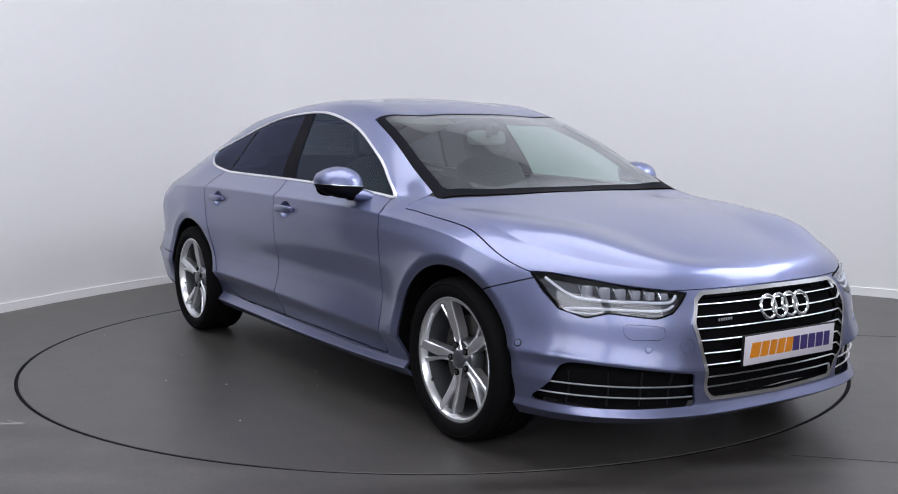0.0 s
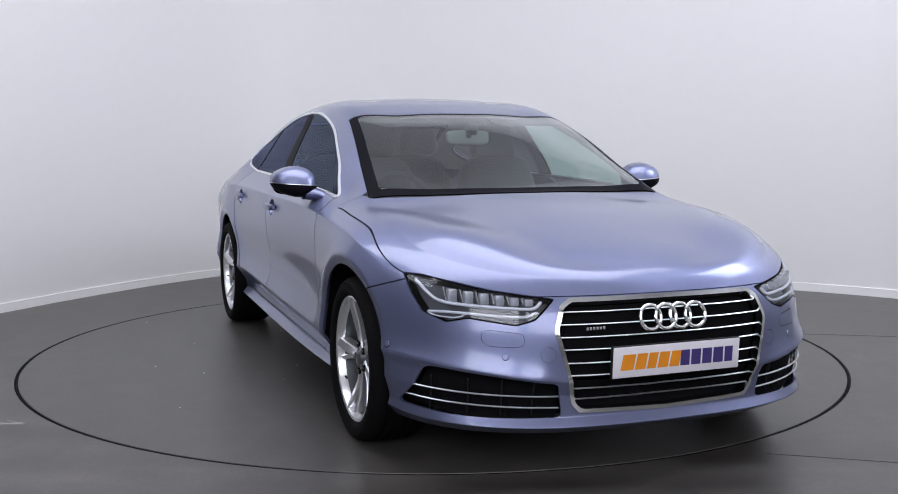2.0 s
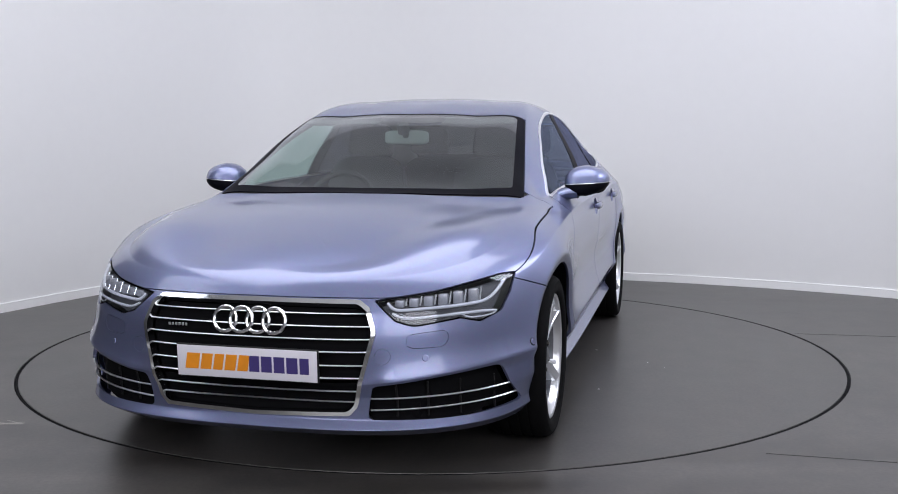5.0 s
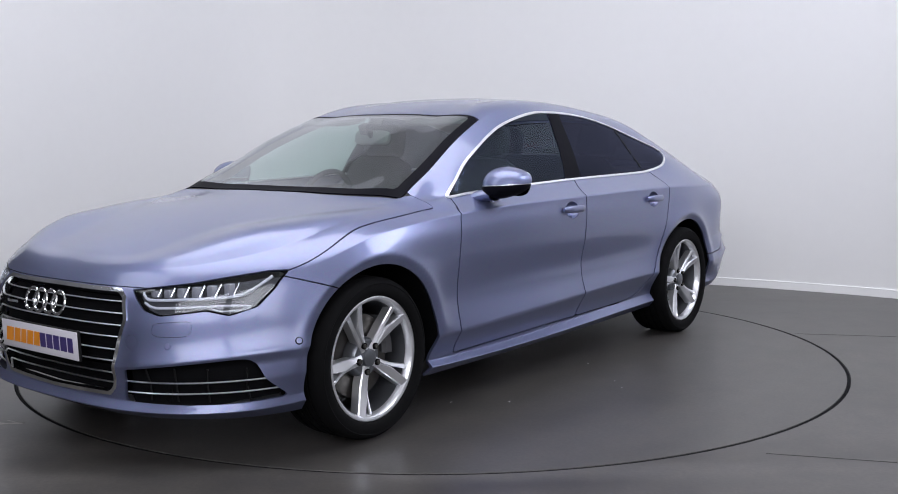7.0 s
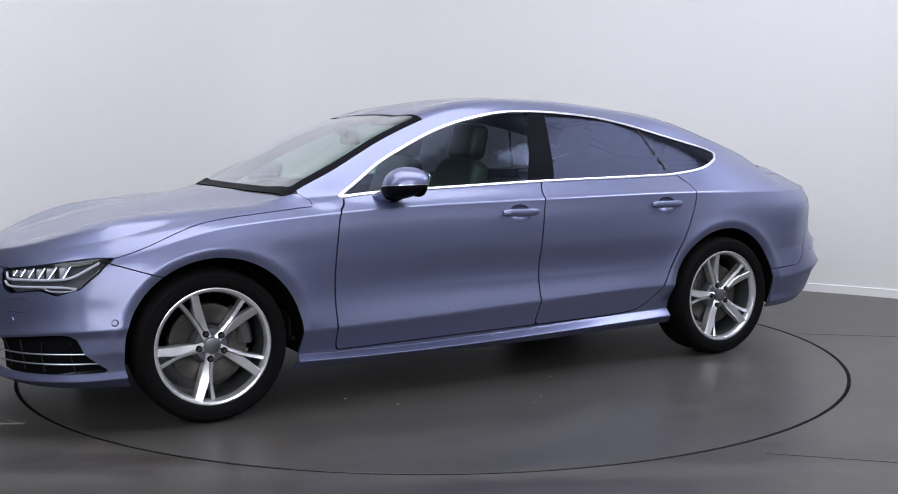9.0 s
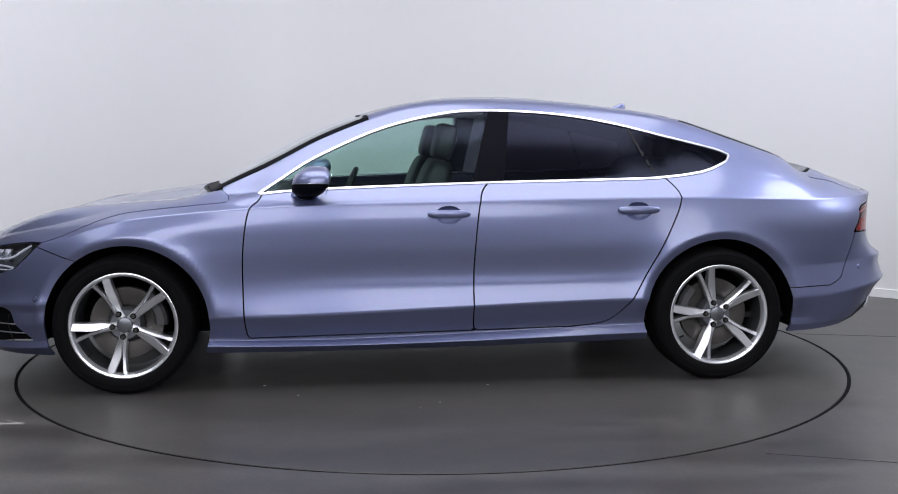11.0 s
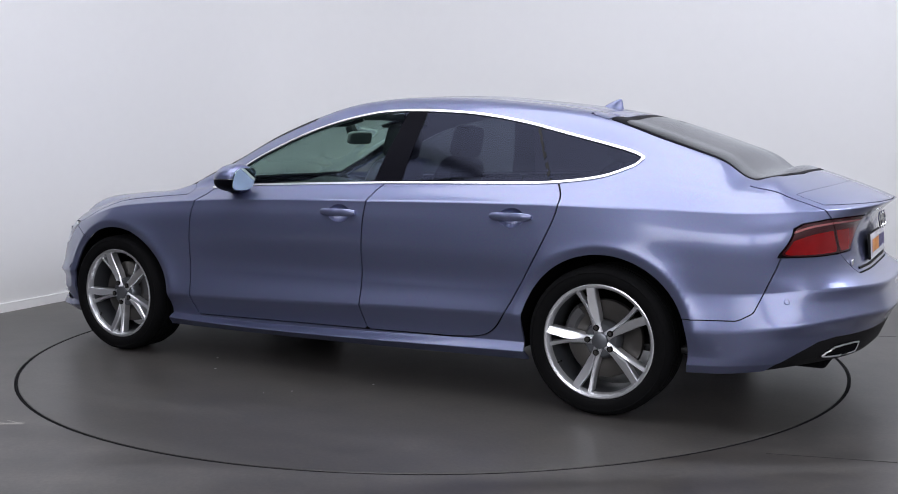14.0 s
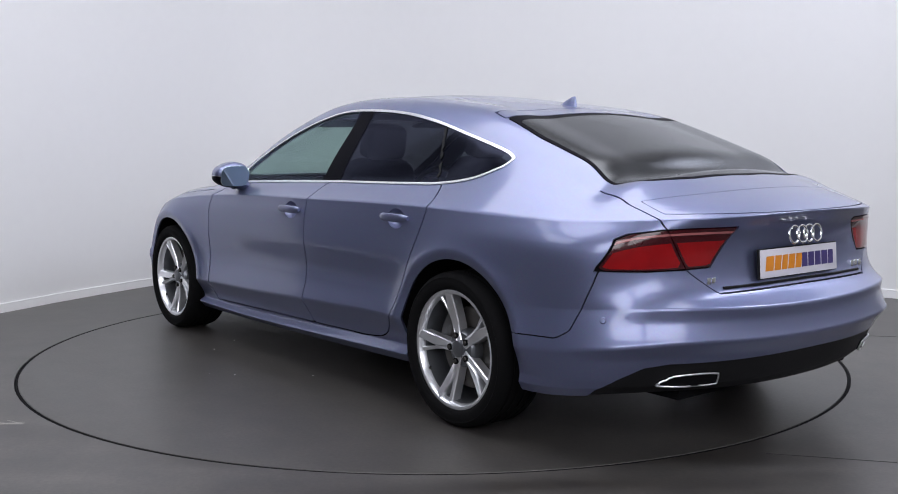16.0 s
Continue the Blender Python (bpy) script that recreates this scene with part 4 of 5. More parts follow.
    lathe(bm, [(0.085, 0.015), (0.100, 0.022), (0.172, 0.022), (0.174, 0.018), (0.174, -0.008), (0.10, -0.01)], 48)
    part("brake_disc", bm, STEEL, wheel, "grey steel brake disc")
    return wheel


def build_calliper(parent, m):
    bm = bmesh.new()
    rows = []
    for i in range(9):
        a = radians(-28 + 56 * i / 8)
        rows.append([bm.verts.new(m @ Vector((math.cos(a) * r, y, math.sin(a) * r))) for r, y in ((.135, -.02), (.132, .045), (.145, .060), (.178, .060), (.192, .045), (.192, -.02))])
    for p, q in zip(rows, rows[1:]):
        for j in range(6):
            bm.faces.new((p[j], p[(j + 1) % 6], q[(j + 1) % 6], q[j]))
    bm.faces.new(rows[0][::-1])
    bm.faces.new(rows[-1])
    part("brake_calliper", bm, plain("calliper_grey", (0.10, 0.10, 0.105), 0.5, 0.5), parent)


def build_wheels():
    first = build_wheel()
    spots = [(1.457, 1, -5), (-1.457, 1, -14), (1.457, -1, -12), (-1.457, -1, -30)]
    for i, (x, side, turn) in enumerate(spots):
        m = pose(x, side * (0.818 if x > 0 else 0.834), 0.3308, 0, 0, 0 if side > 0 else 180) @ pose(0, 0, 0, 0, turn, 0)
        w = first if i == 0 else copy_thing(first, Matrix())
        w.parent = CAR
        w.matrix_basis = m
        bm = bmesh.new()
        n = 30
        a0 = [(math.cos(math.pi * (1.06 - 1.12 * j / n)), math.sin(math.pi * (1.06 - 1.12 * j / n))) for j in range(n + 1)]
        c = ARCH_F if x > 0 else ARCH_R
        edge = [on_skin('side', c[0] + .388 * u, max(c[1] + .388 * v, .22))[0].y for u, v in a0]
        rows = [[bm.verts.new((c[0] + r * u, side * (e + y if y < 0 else y), c[1] + r * v)) for (u, v), e in zip(a0, edge)] for r, y in ((0.386, -.014), (0.396, -.03), (0.396, 0.60), (0.06, 0.58))]
        for p, q in zip(rows, rows[1:]):
            for j in range(n):
                bm.faces.new((p[j], p[j + 1], q[j + 1], q[j]))
        part("wheel_arch_liner", bm, DARK, CAR, "black wheel arch liner")
        build_calliper(CAR, pose(x, side * 0.81, 0.3308, 0, 0, 0) @ pose(0, 0, 0, 0, 180 + 25 if x > 0 else -20, 0))


build_wheels()


def plate_letters(parent, m, width, height, mats):
    """The dealer's sign: a row of slanted blocks, half orange, half purple."""
    widths = [1.35, 1.1, 0.95, 1.1, 1.05, 1.0, 1.05, 1.05, 1.1, 0.9]
    unit = width / (sum(widths) + 0.2 * 9)
    u = -width / 2
    for i, w in enumerate(widths):
        ww = w * unit
        bm = bmesh.new()
        k = 0.18 * height if i < 5 else 0.0
        prism(bm, [(u, -height / 2), (u + ww, -height / 2), (u + ww + k, height / 2), (u + k, height / 2)], 0.0, 0.0012, m)
        part("letter_block", bm, mats[0] if i < 5 else mats[1], parent, smooth=False)
        u += ww + 0.2 * unit


def build_plate(x, z, face, tilt, y=0.0):
    m = pose(x, y, z, 0, 0, 0) @ Matrix(((0, 0, face, 0), (face, 0, 0, 0), (0, 1, 0, 0), (0, 0, 0, 1))) @ pose(0, 0, 0, tilt, 0, 0)
    bm = bmesh.new()
    box(bm, 0.528, 0.116, 0.012, m @ pose(0, 0, -0.004), 0.003)
    plate = part("sign_plate", bm, BLACK, CAR, "white dealer sign plate with orange and purple lettering shapes")
    bm = bmesh.new()
    box(bm, 0.520, 0.109, 0.004, m @ pose(0, 0, 0.003), 0.0015)
    part("plate_face", bm, PLATE, plate)
    plate_letters(plate, m @ pose(0, 0, 0.0052), 0.462, 0.056, (ORANGE, PURPLE))


def build_rings(x, z, radius, step, minor, tilt):
    for i in range(4):
        bm = bmesh.new()
        y = (i - 1.5) * step
        pts = [(x - math.sin(a) * radius * math.tan(radians(tilt)) + (0.002 if i % 2 else 0.0), y + math.cos(a) * radius, z + math.sin(a) * radius) for a in np.linspace(0, 2 * math.pi, 40, endpoint=False)]
        rows = []
        for q, a in zip(pts, np.linspace(0, 2 * math.pi, 40, endpoint=False)):
            rows.append([bm.verts.new((q[0] + minor * 0.8 * math.sin(b), q[1] + minor * math.cos(b) * math.cos(a), q[2] + minor * math.cos(b) * math.sin(a))) for b in np.linspace(0, 2 * math.pi, 8, endpoint=False)])
        for p, q in zip(rows, rows[1:] + rows[:1]):
            for j in range(8):
                bm.faces.new((p[j], p[(j + 1) % 8], q[(j + 1) % 8], q[j]))
        part("badge_ring", bm, CHROME, CAR, "chrome badge ring")


def build_nose():
    # grille bars follow the nose's curve
    edge = smooth_curve([(.27, .352), (.35, .378), (.45, .403), (.55, .428), (.60, .416), (.65, .395)])
    for z in (.612, .570, .527, .484, .437, .394, .346, .306):
        ym = float(edge(z))
        half = [on_skin("front", y, z)[0] for y in np.linspace(0, ym, 12)]
        pts = [flip_y(q) for q in half[:0:-1]] + half
        bm = bmesh.new()
        tube(bm, [q + Vector((-0.010, 0, 0)) for q in pts], 0.0048, 6, flat=0.55)
        part("grille_bar", bm, SATIN, CAR, "bright chrome grille bar")
        bm = bmesh.new()
        tube(bm, [q + Vector((-0.024, 0, -0.004)) for q in pts], 0.009, 4, flat=0.5)
        part("grille_slat", bm, DARK, CAR)
    for side in (1, -1):
        for zo, zi in ((.338, .318), (.296, .277)):
            bm = bmesh.new()
            tube(bm, [(lambda q: Vector((q.x - 0.012, side * q.y, q.z)))(on_skin("front", y, zi + (zo - zi) * ((y - .41) / .47) ** 1.5)[0]) for y in np.linspace(.415, .848 if zo > .3 else .866, 14)], 0.0044, 6, flat=0.7)
            part("intake_bar", bm, SATIN, CAR, "chrome air intake bar")
        for y in (.50, .60, .70, .80):
            bm = bmesh.new()
            tube(bm, [(lambda q: Vector((q.x - 0.03, side * q.y, q.z)))(on_skin("front", y, z)[0]) for z in (.25, .31, .375)], 0.004, 5)
            part("intake_rib", bm, BLACK, CAR)
        q, n = on_skin("side", 1.858, .466)
        for name, r, mat in (("parking_sensor", .013, PAINT), ("sensor_ring", .015, BLACK)):
            bm = bmesh.new()
            lathe(bm, [(.0001, .004 if mat is PAINT else .002), (r * .8, .0038 if mat is PAINT else .002), (r, .0)], 16, "z", Matrix.Translation((q.x, side * q.y, q.z)) @ Vector((n.x, side * n.y, n.z)).to_track_quat("Z", "Y").to_matrix().to_4x4())
            part(name, bm, mat, CAR)
        q, n = on_skin("front", .60, .462)
        bm = bmesh.new()
        lathe(bm, [(.0001, .003), (.010, .0028), (.012, .0)], 16, "z", Matrix.Translation((q.x, side * q.y, q.z)) @ Vector((n.x, side * n.y, n.z)).to_track_quat("Z", "Y").to_matrix().to_4x4())
        part("parking_sensor", bm, PAINT, CAR)
        # inside of the headlamp
        inner = lambda y, z, d: (lambda q: Vector((q.x - d, side * q.y, q.z)))(on_skin("front", y, z)[0])
        for path, r in (([(.815, .705), (.795, .668), (.765, .640), (.70, .631), (.62, .627), (.54, .623), (.49, .625), (.465, .645)], .0058),
                        ([(.80, .600), (.76, .604), (.70, .603), (.62, .598), (.53, .596), (.485, .612)], .0050), ([(.80, .597), (.78, .588), (.73, .587), (.70, .600)], .003)):
            bm = bmesh.new()
            sm = polyline(path, 4)
            tube(bm, [inner(y, z, 0.010) for y, z in sm], r, 6)
            part("light_guide", bm, GUIDE, CAR, "white light guide strip in the headlamp")
        for y in (.50, .545, .59, .635, .68, .725):
            bm = bmesh.new()
            top = .647 + (y - .5) * .12
            q = inner(y, (top + .636) / 2, 0.030)
            box(bm, .030, .034, top - .630 + .010, pose(*q), .006)
            part("lamp_module", bm, REFLECTOR, CAR, "bright headlamp module")
            bm = bmesh.new()
            tube(bm, [inner(y + .023, .635, .012), inner(y + .023, top + .012, .014)], .0035, 6)
            part("lamp_fin", bm, CHROME, CAR)
    build_plate(2.352, .4425, 1, 3)
    build_rings(2.322, .588, .0415, .0612, .0068, 14)
    bm = bmesh.new()
    for i in range(6):
        box(bm, .003, .0085, .010, pose(on_skin("front", .30, .555)[0].x - .002, -.325 + i * .013, .556), .001)
    part("model_badge", bm, SATIN, CAR, "small chrome grille badge")


build_nose()


def build_tail():
    build_plate(-2.472, .737, -1, -4, .012)
    build_rings(-2.490, .842, .0335, .049, .0055, -6)
    for y, n in ((.52, 2), (-.42, 3)):
        bm = bmesh.new()
        for i in range(n):
            q, nn = on_skin("rear", abs(y), .70)
            box(bm, .006, .020, .026, pose(q.x - .008, y - i * .028, .690), .002)
        part("letter_badge", bm, CHROME, CAR, "small chrome letter badge")
    # black bar in place of the shadow gap below the tailgate
    bm = bmesh.new()
    q = [on_skin("rear", y, .662)[0] for y in np.linspace(0, .46, 10)]
    tube(bm, [flip_y(v) for v in q[:0:-1]] + q, .006, 5)
    part("tailgate_gap_shade", bm, BLACK, CAR)
    for side in (1, -1):
        out = [(.485, .308), (.490, .315), (.492, .346), (.500, .352), (.57, .356), (.655, .352), (.682, .342), (.712, .318), (.702, .310), (.59, .304)]
        pts = [(lambda v: Vector((v.x - .004, side * v.y, v.z)))(on_skin("rear", y, z)[0]) for y, z in rounded(out, 2)]
        bm = bmesh.new()
        tube(bm, pts, .004, 8, closed=True)
        pipe = part("tailpipe", bm, SATIN, CAR, "flat chrome tailpipe trim")
        bm = bmesh.new()
        a = [bm.verts.new(p + Vector((0.000, 0, 0))) for p in pts]
        b = [bm.verts.new(p + Vector((0.10, 0, 0))) for p in pts]
        for i in range(len(a)):
            bm.faces.new((a[i], a[(i + 1) % len(a)], b[(i + 1) % len(a)], b[i]))
        bm.faces.new([bm.verts.new(p + Vector((-0.001, 0, 0))) for p in pts])
        part("tailpipe_throat", bm, DARK, pipe)
        q, n = on_skin("rear", .865, .555)
        bm = bmesh.new()
        lathe(bm, [(.0001, .005), (.010, .0045), (.013, .001), (.014, .0)], 16, "z", Matrix.Translation((q.x, side * q.y, q.z)) @ Vector((n.x, side * n.y, n.z)).to_track_quat("Z", "Y").to_matrix().to_4x4())
        part("parking_sensor", bm, PAINT, CAR)
    # roof aerial
    bm = bmesh.new()
    rows = []
    for t in np.linspace(0, 1, 8):
        z = 1.362 + .052 * t
        xc, ln, w = -1.165 - .045 * t ** 1.2, .085 * (1 - t) ** .8 + .012, .018 * (1 - t) ** .7 + .0025
        rows.append([bm.verts.new((xc + ln * math.cos(a) * .7, w * math.sin(a), z)) for a in np.linspace(0, 2 * math.pi, 12, endpoint=False)])
    for p, q in zip(rows, rows[1:]):
        for j in range(12):
            bm.faces.new((p[j], p[(j + 1) % 12], q[(j + 1) % 12], q[j]))
    bm.faces.new(rows[-1])
    part("roof_aerial", bm, PAINT, CAR, "small painted shark-fin aerial")


build_tail()


def build_handles():
    for (x, z), doors in zip(HANDLES, (FRONT_DOORS, REAR_DOORS)):
        q, n = on_skin("side", x, z)
        for side, door in zip((1, -1), doors):
            m = Matrix.Translation((q.x, side * q.y, q.z)) @ pose(0, 0, 0, 0, 0, 0)
            bm = bmesh.new()
            rows = []
            for t in np.linspace(-1, 1, 15):
                bow = .026 - .016 * t ** 4
                h = .0185 * (1 - .45 * t ** 6) * (1 + .12 * t * 0)
                rows.append([bm.verts.new((q.x + t * .103, side * (q.y + bow + .0085 * math.cos(a)), q.z + .004 + h * math.sin(a))) for a in np.linspace(0, 2 * math.pi, 12, endpoint=False)])
            for p, r in zip(rows, rows[1:]):
                for j in range(12):
                    bm.faces.new((p[j], p[(j + 1) % 12], r[(j + 1) % 12], r[j]))
            bm.faces.new(rows[0])
            bm.faces.new(rows[-1])
            part("handle", bm, PAINT, door, "painted bow door handle")
            for t in (-1, 1):
                bm = bmesh.new()
                box(bm, .026, .030, .018, pose(q.x + t * .088, side * (q.y + .006), q.z + .004), .006)
                part("handle_mount", bm, BLACK, door)
            bm = bmesh.new()
            rows = []
            for d in (0.0, .35, .7, .9, .985):
                r = math.sqrt(1 - d * d)
                rows.append([bm.verts.new((q.x + .0665 * r * math.cos(a), side * (on_skin("side", q.x, q.z + .0455 * math.sin(a))[0].y - .042 * d), q.z - .002 + .0455 * r * math.sin(a))) for a in np.linspace(0, 2 * math.pi, 28, endpoint=False)])
            for p, r in zip(rows, rows[1:]):
                for j in range(28):
                    bm.faces.new((p[j], p[(j + 1) % 28], r[(j + 1) % 28], r[j]))
            bm.faces.new(rows[-1])
            part("handle_recess", bm, PAINT, door)


build_handles()


def build_mirror(side):
    """A door mirror: painted cap, black lower shell, glass, stalk and indicator."""
    def surface(lo, hi, grow=1.0, rear=False):
        bm = bmesh.new()
        rows = []
        for v in np.linspace(lo, hi, 12):
            row = []
            for u in np.linspace(0, math.pi * 2, 41)[:-1]:
                cu, su, cv, sv = math.cos(u), math.sin(u), math.cos(v), math.sin(v)
                pw = lambda a, e: math.copysign(abs(a) ** e, a)
                x = pw(cv, .75) * pw(cu, .8)
                y = pw(cv, .75) * pw(su, .8)
                z = pw(sv, .8)
                px = .560 + .098 * x * grow if x > 0 else .560 + .074 * x * grow
                py = .958 + .106 * y * grow
                pz = 1.002 + (.080 if z > 0 else .066) * z * grow * (1 - .28 * max(0, y)) + .006 * y
                px -= .030 * max(0, y) ** 2 + .30 * (pz - 1.0)
                row.append(bm.verts.new((px, side * py, pz)))
            rows.append(row)
        for p, q in zip(rows, rows[1:]):
            for j in range(40):
                bm.faces.new((p[j], p[(j + 1) % 40], q[(j + 1) % 40], q[j]))
        bmesh.ops.remove_doubles(bm, verts=bm.verts, dist=1e-5)
        return bm
    shell = part("mirror_shell", surface(-math.pi / 2, -.06), GLOSS_BLACK, CAR, "gloss black lower mirror shell")
    part("mirror_cap", surface(-.02, math.pi / 2, 1.01), PAINT, shell, "painted mirror cap")
    part("mirror_band", surface(-.05, -.01, 1.006), SATIN, shell)
    bm = bmesh.new()
    prism(bm, [(math.copysign(abs(math.cos(a)) ** .6, math.cos(a)) * .086, math.copysign(abs(math.sin(a)) ** .6, math.sin(a)) * .058) for a in np.linspace(0, 2 * math.pi, 40, endpoint=False)], 0, .004,
          Matrix(((0, -.30, -1, .486), (side, 0, 0, side * .960), (0, 1, 0, 1.002), (0, 0, 0, 1))), .001)
    part("mirror_glass", bm, MIRROR, shell, "silver mirror glass")
    bm = bmesh.new()
    rows = []
    for t in np.linspace(0, 1, 8):
        c = Vector((.610 - .02 * t, side * (.805 + .115 * t), .922 + .030 * t + .01 * math.sin(t * 3)))
        w, h = .068 - .010 * t, .034 - .004 * t
        rows.append([bm.verts.new(c + Vector((w * math.cos(a), 0, h * math.sin(a)))) for a in np.linspace(0, 2 * math.pi, 16, endpoint=False)])
    for p, q in zip(rows, rows[1:]):
        for j in range(16):
            bm.faces.new((p[j], p[(j + 1) % 16], q[(j + 1) % 16], q[j]))
    part("mirror_stalk", bm, PAINT, shell)


for _side in (1, -1):
    build_mirror(_side)


def build_underside():
    bm = bmesh.new()
    box(bm, 2.06, 1.66, .07, pose(0, 0, .262), .02)
    part("floor_pan", bm, DARK, CAR)
    for x0, x1, w in ((1.03, 2.18, 1.15), (-2.35, -1.03, 1.15)):
        bm = bmesh.new()
        box(bm, x1 - x0, w, .14, pose((x0 + x1) / 2, 0, .30), .02)
        part("subframe", bm, DARK, CAR)
    for x0, x1, zz in ((1.70, 2.12, .225), (-2.34, -1.86, .31)):
        bm = bmesh.new()
        box(bm, x1 - x0, 1.16, .02, pose((x0 + x1) / 2, 0, zz), .005)
        part("undertray", bm, DARK, CAR)


build_underside()


# ---------------------------------------------------------------- the cabin
def cushion(bm, sx_, sy_, sz_, m, pinch=0.0):
    """A stuffed block with soft corners and a bowed face."""
    n = 10
    grid = bmesh.ops.create_cube(bm, size=2)["verts"]
    es = list({e for v in grid for e in v.link_edges})
    bmesh.ops.subdivide_edges(bm, edges=es, cuts=n, use_grid_fill=True)
    vs = [v for v in bm.verts if v.is_valid and not v.tag]
    for v in vs:
        x, y, z = v.co
        p = 5.0
        k = (abs(x) ** p + abs(y) ** p + abs(z) ** p) ** (1 / p)
        x, y, z = x / k * max(abs(x), abs(y), abs(z)), y / k * max(abs(x), abs(y), abs(z)), z / k * max(abs(x), abs(y), abs(z))
        y *= 1 - pinch * (z * .5 + .5)
        v.co = m @ Vector((x * sx_ / 2, y * sy_ / 2, z * sz_ / 2))
        v.tag = True


def build_seat(x, y, width, rest):
    bm = bmesh.new()
    cushion(bm, .52, width, .16, pose(x, y, .52, 0, -8, 0))
    seat = part("seat", bm, LEATHER, CAR, "black leather seat cushion")
    bm = bmesh.new()
    cushion(bm, .15, width, .64, pose(x - .30, y, .80, 0, -20, 0), .16)
    part("backrest", bm, LEATHER, seat)
    for yy in rest:
        bm = bmesh.new()
        cushion(bm, .11, .27, .19, pose(x - .425, yy, 1.195, 0, -14, 0), .1)
        head = part("headrest", bm, LEATHER, seat)
        for d in (-.07, .07):
            bm = bmesh.new()
            tube(bm, [(x - .43, yy + d, 1.14), (x - .405, yy + d, 1.02)], .006, 8)
            part("headrest_post", bm, CHROME, seat)


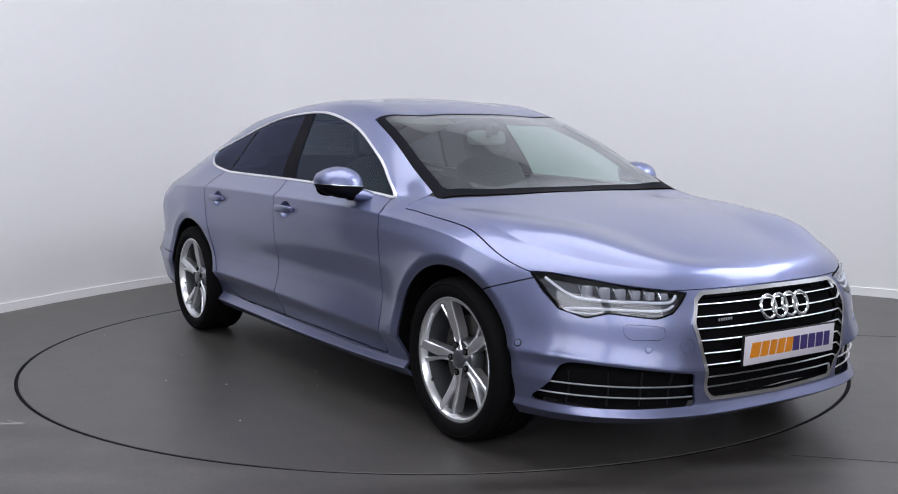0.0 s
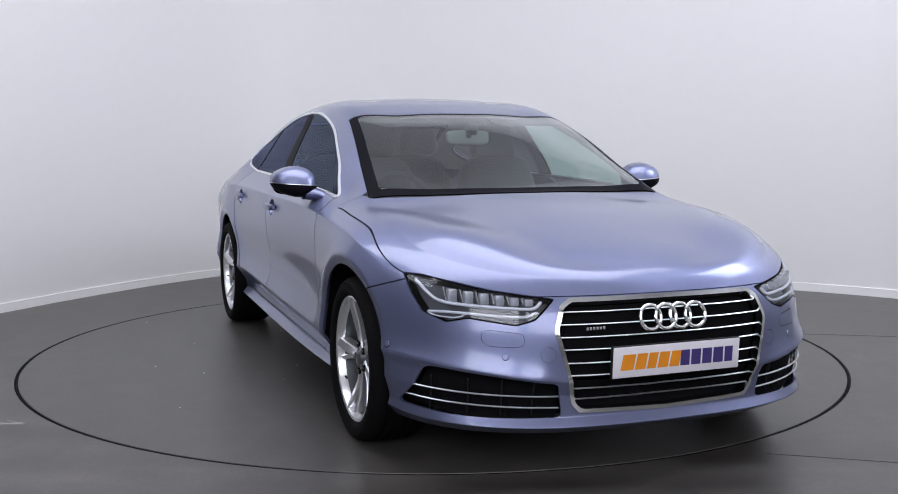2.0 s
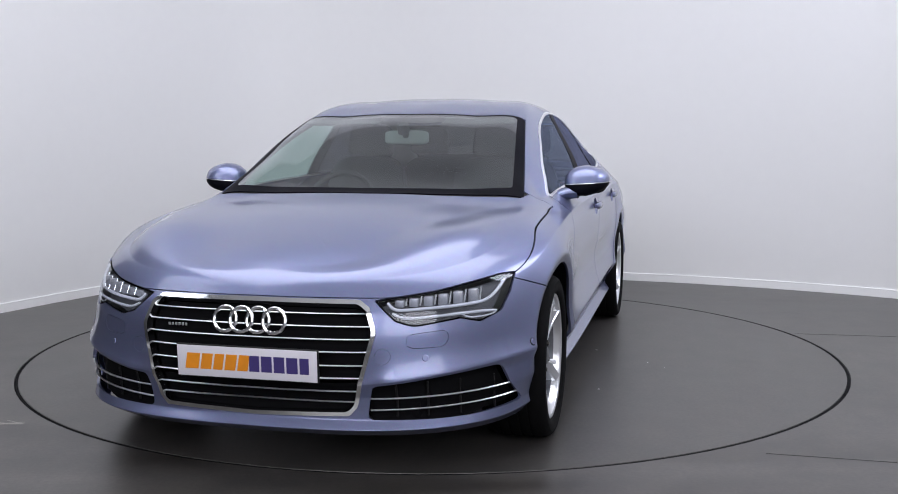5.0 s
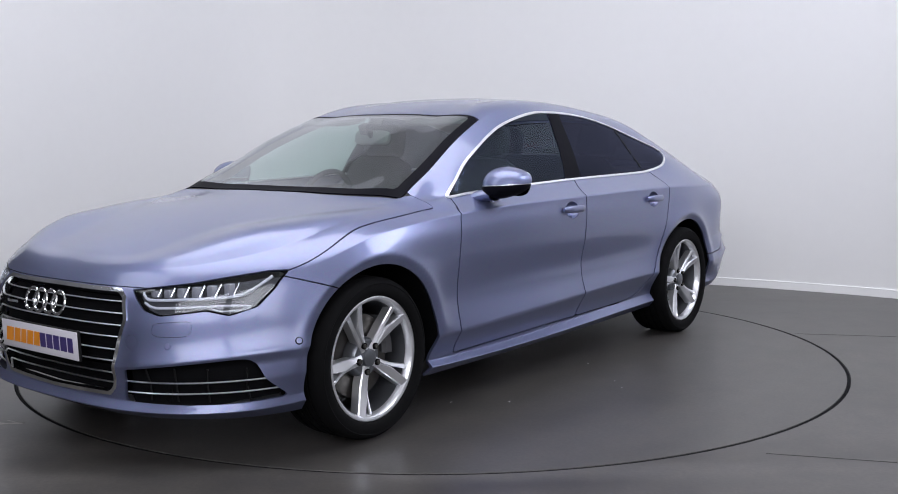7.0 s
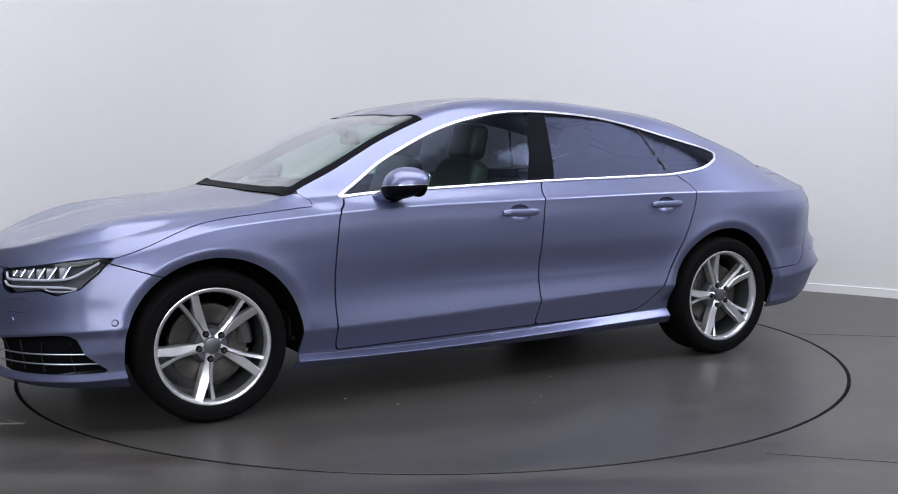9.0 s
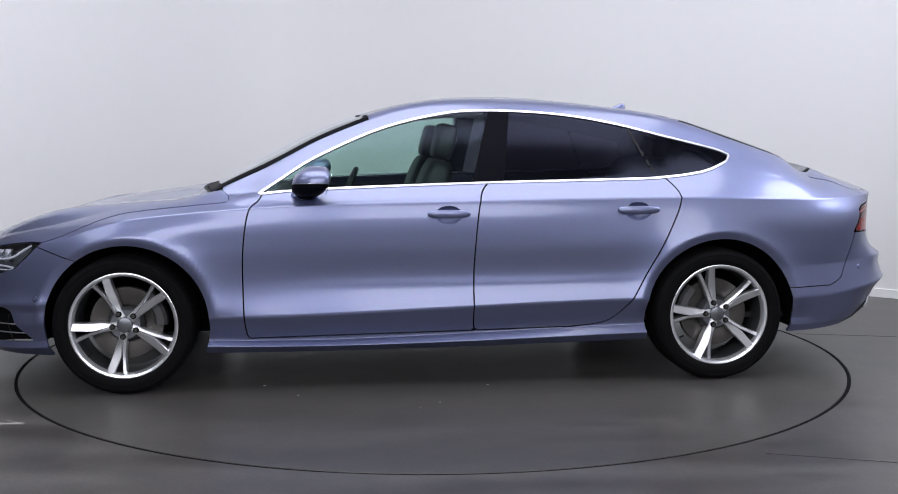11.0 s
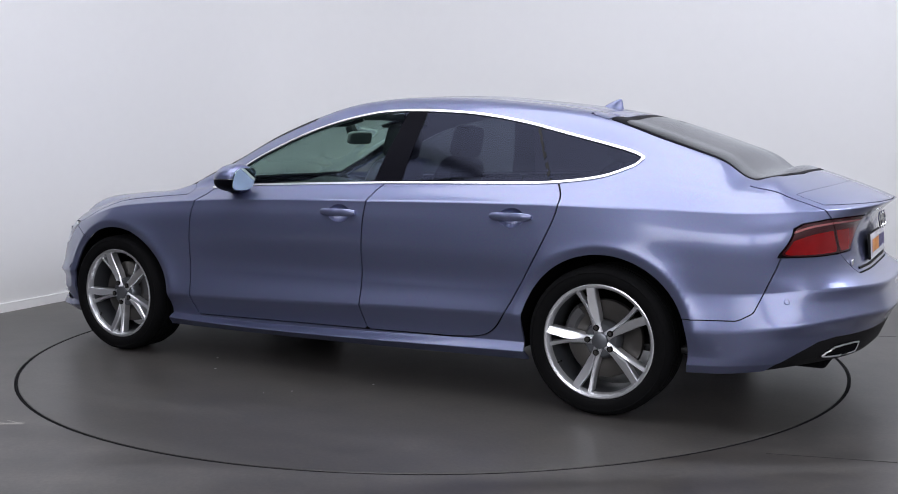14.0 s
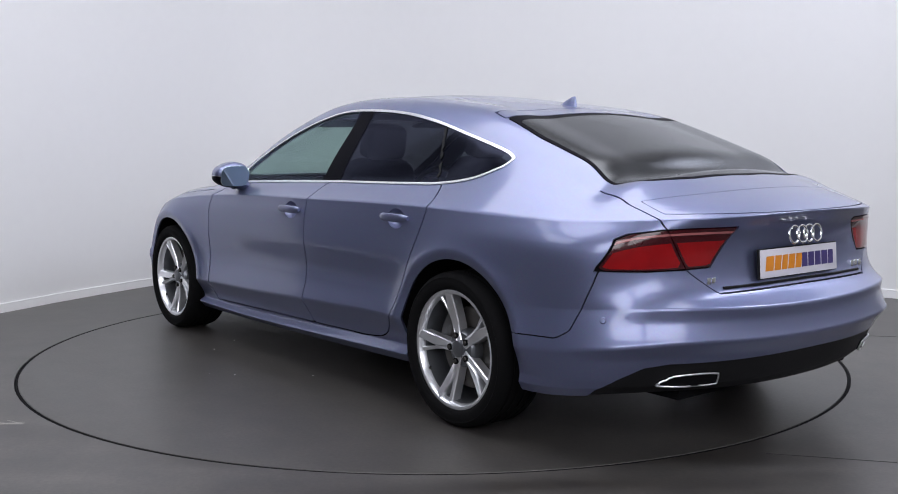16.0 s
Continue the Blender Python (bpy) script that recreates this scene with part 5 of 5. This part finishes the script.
def build_cabin():
    for y in (.37, -.37):
        build_seat(.30, y, .52, (y,))
    build_seat(-.95, 0, 1.25, (-.36, .36))
    # dashboard: a swept section across the cabin
    bm = bmesh.new()
    rows = []
    sec = [(.98, .60), (1.0, .90), (.92, .945), (.72, .93), (.55, .90), (.50, .84), (.52, .60)]
    for y in np.linspace(-.74, .74, 16):
        hump = .035 * math.exp(-((y + .37) / .16) ** 2)
        rows.append([bm.verts.new((x - .06 * (abs(y) / .74) ** 2 * (x > .8), y, z + (hump if 0 < i < 5 else 0) - .025 * (abs(y) / .74) ** 2)) for i, (x, z) in enumerate(sec)])
    for p, q in zip(rows, rows[1:]):
        for j in range(len(sec) - 1):
            bm.faces.new((p[j], p[j + 1], q[j + 1], q[j]))
    part("dashboard", bm, CABIN, CAR, "black soft-touch dashboard", sharp=50)
    # steering wheel in front of the right-hand seat
    wheel_m = pose(.40, -.37, .86, 0, 66, 0)
    bm = bmesh.new()
    tube(bm, [wheel_m @ Vector((.185 * math.cos(a), .185 * math.sin(a), 0)) for a in np.linspace(0, 2 * math.pi, 40, endpoint=False)], .0155, 8, closed=True)
    sw = part("steering_wheel", bm, LEATHER, CAR, "black leather steering wheel")
    for a in (0, 90, 180):
        bm = bmesh.new()
        box(bm, .17, .035, .016, wheel_m @ pose(0, 0, 0, 0, 0, a - 90) @ pose(.095, 0, 0), .006)
        part("wheel_spoke", bm, SATIN, sw)
    bm = bmesh.new()
    cushion(bm, .13, .14, .05, wheel_m @ pose(0, 0, .005))
    part("airbag_pad", bm, CABIN, sw)
    bm = bmesh.new()
    tube(bm, [wheel_m @ Vector((0, 0, -.02)), wheel_m @ Vector((0, 0, -.28))], .035, 12)
    part("steering_column", bm, CABIN, sw)
    # rear-view mirror and its foot
    bm = bmesh.new()
    cushion(bm, .035, .235, .075, pose(.405, 0, 1.216, 0, -12, 0))
    mir = part("interior_mirror", bm, plain("mirror_back", (.35, .36, .36), .5), CAR, "grey rear-view mirror")
    bm = bmesh.new()
    tube(bm, [(.415, 0, 1.222), (.435, 0, 1.255), (.455, 0, 1.276), (.475, 0, 1.258)], .016, 10)
    box(bm, .05, .055, .06, pose(.462, 0, 1.262, 0, 24, 0), .012)
    part("mirror_foot", bm, CABIN, mir)
    for y in (.37, -.37):
        bm = bmesh.new()
        cushion(bm, .15, .40, .018, pose(.31, y, 1.302, 0, 14, 0))
        part("sun_visor", bm, VISOR, CAR, "grey sun visor")
    # tub, door cards, headliner
    bm = bmesh.new()
    box(bm, 3.1, 1.60, .03, pose(-.5, 0, .30), .01)
    part("cabin_floor", bm, CABIN, CAR)
    bm = bmesh.new()
    box(bm, .03, 1.5, .55, pose(1.04, 0, .58), .01)
    part("bulkhead", bm, CABIN, CAR)
    bm = bmesh.new()
    box(bm, .62, 1.30, .025, pose(-1.72, 0, .955, 0, 2, 0), .008)
    part("parcel_shelf", bm, CABIN, CAR, "black luggage cover")
    bm = bmesh.new()
    box(bm, .9, .22, .30, pose(.25, 0, .55), .03)
    part("centre_console", bm, CABIN, CAR)
    for side, door, tag in ((1, FRONT_DOORS[0], "front_door"), (-1, FRONT_DOORS[1], "front_door"), (1, REAR_DOORS[0], "rear_door"), (-1, REAR_DOORS[1], "rear_door")):
        v, f, n = SKIN.mesh((tag,), -.07, 0, side)
        link("door_card", v, f, CABIN, door, "black door trim")
    keep = [i for i, (f, t) in enumerate(zip(SKIN.F, SKIN.T)) if t == "body" and sum(SKIN.P[k].z for k in f) / len(f) > 1.0 and abs(sum(SKIN.P[k].x for k in f) / len(f) + .5) < 1.5]
    index, V, F = {}, [], []
    for i in keep:
        g = []
        for k in SKIN.F[i]:
            if k not in index:
                index[k] = len(V)
                V.append(SKIN.P[k] - SKIN.N[k] * .022)
            g.append(index[k])
        F.append(tuple(g[::-1]))
    n = len(V)
    link("headliner", V + [flip_y(q) for q in V], F + [tuple(i + n for i in f[::-1]) for f in F], HEADLINE, CAR, "light grey roof lining")


build_cabin()


# ---------------------------------------------------------------- what moves
def motions():
    ox, oy = 0.1133, -0.0110
    walk(CAR, [(t, pose(ox * math.cos(radians(a)) - oy * math.sin(radians(a)), ox * math.sin(radians(a)) + oy * math.cos(radians(a)), 0, 0, 0, a)) for t, a in TURN])
    walk(TURNTABLE, [(t, pose(0, 0, 0, 0, 0, a)) for t, a in TURN])


motions()
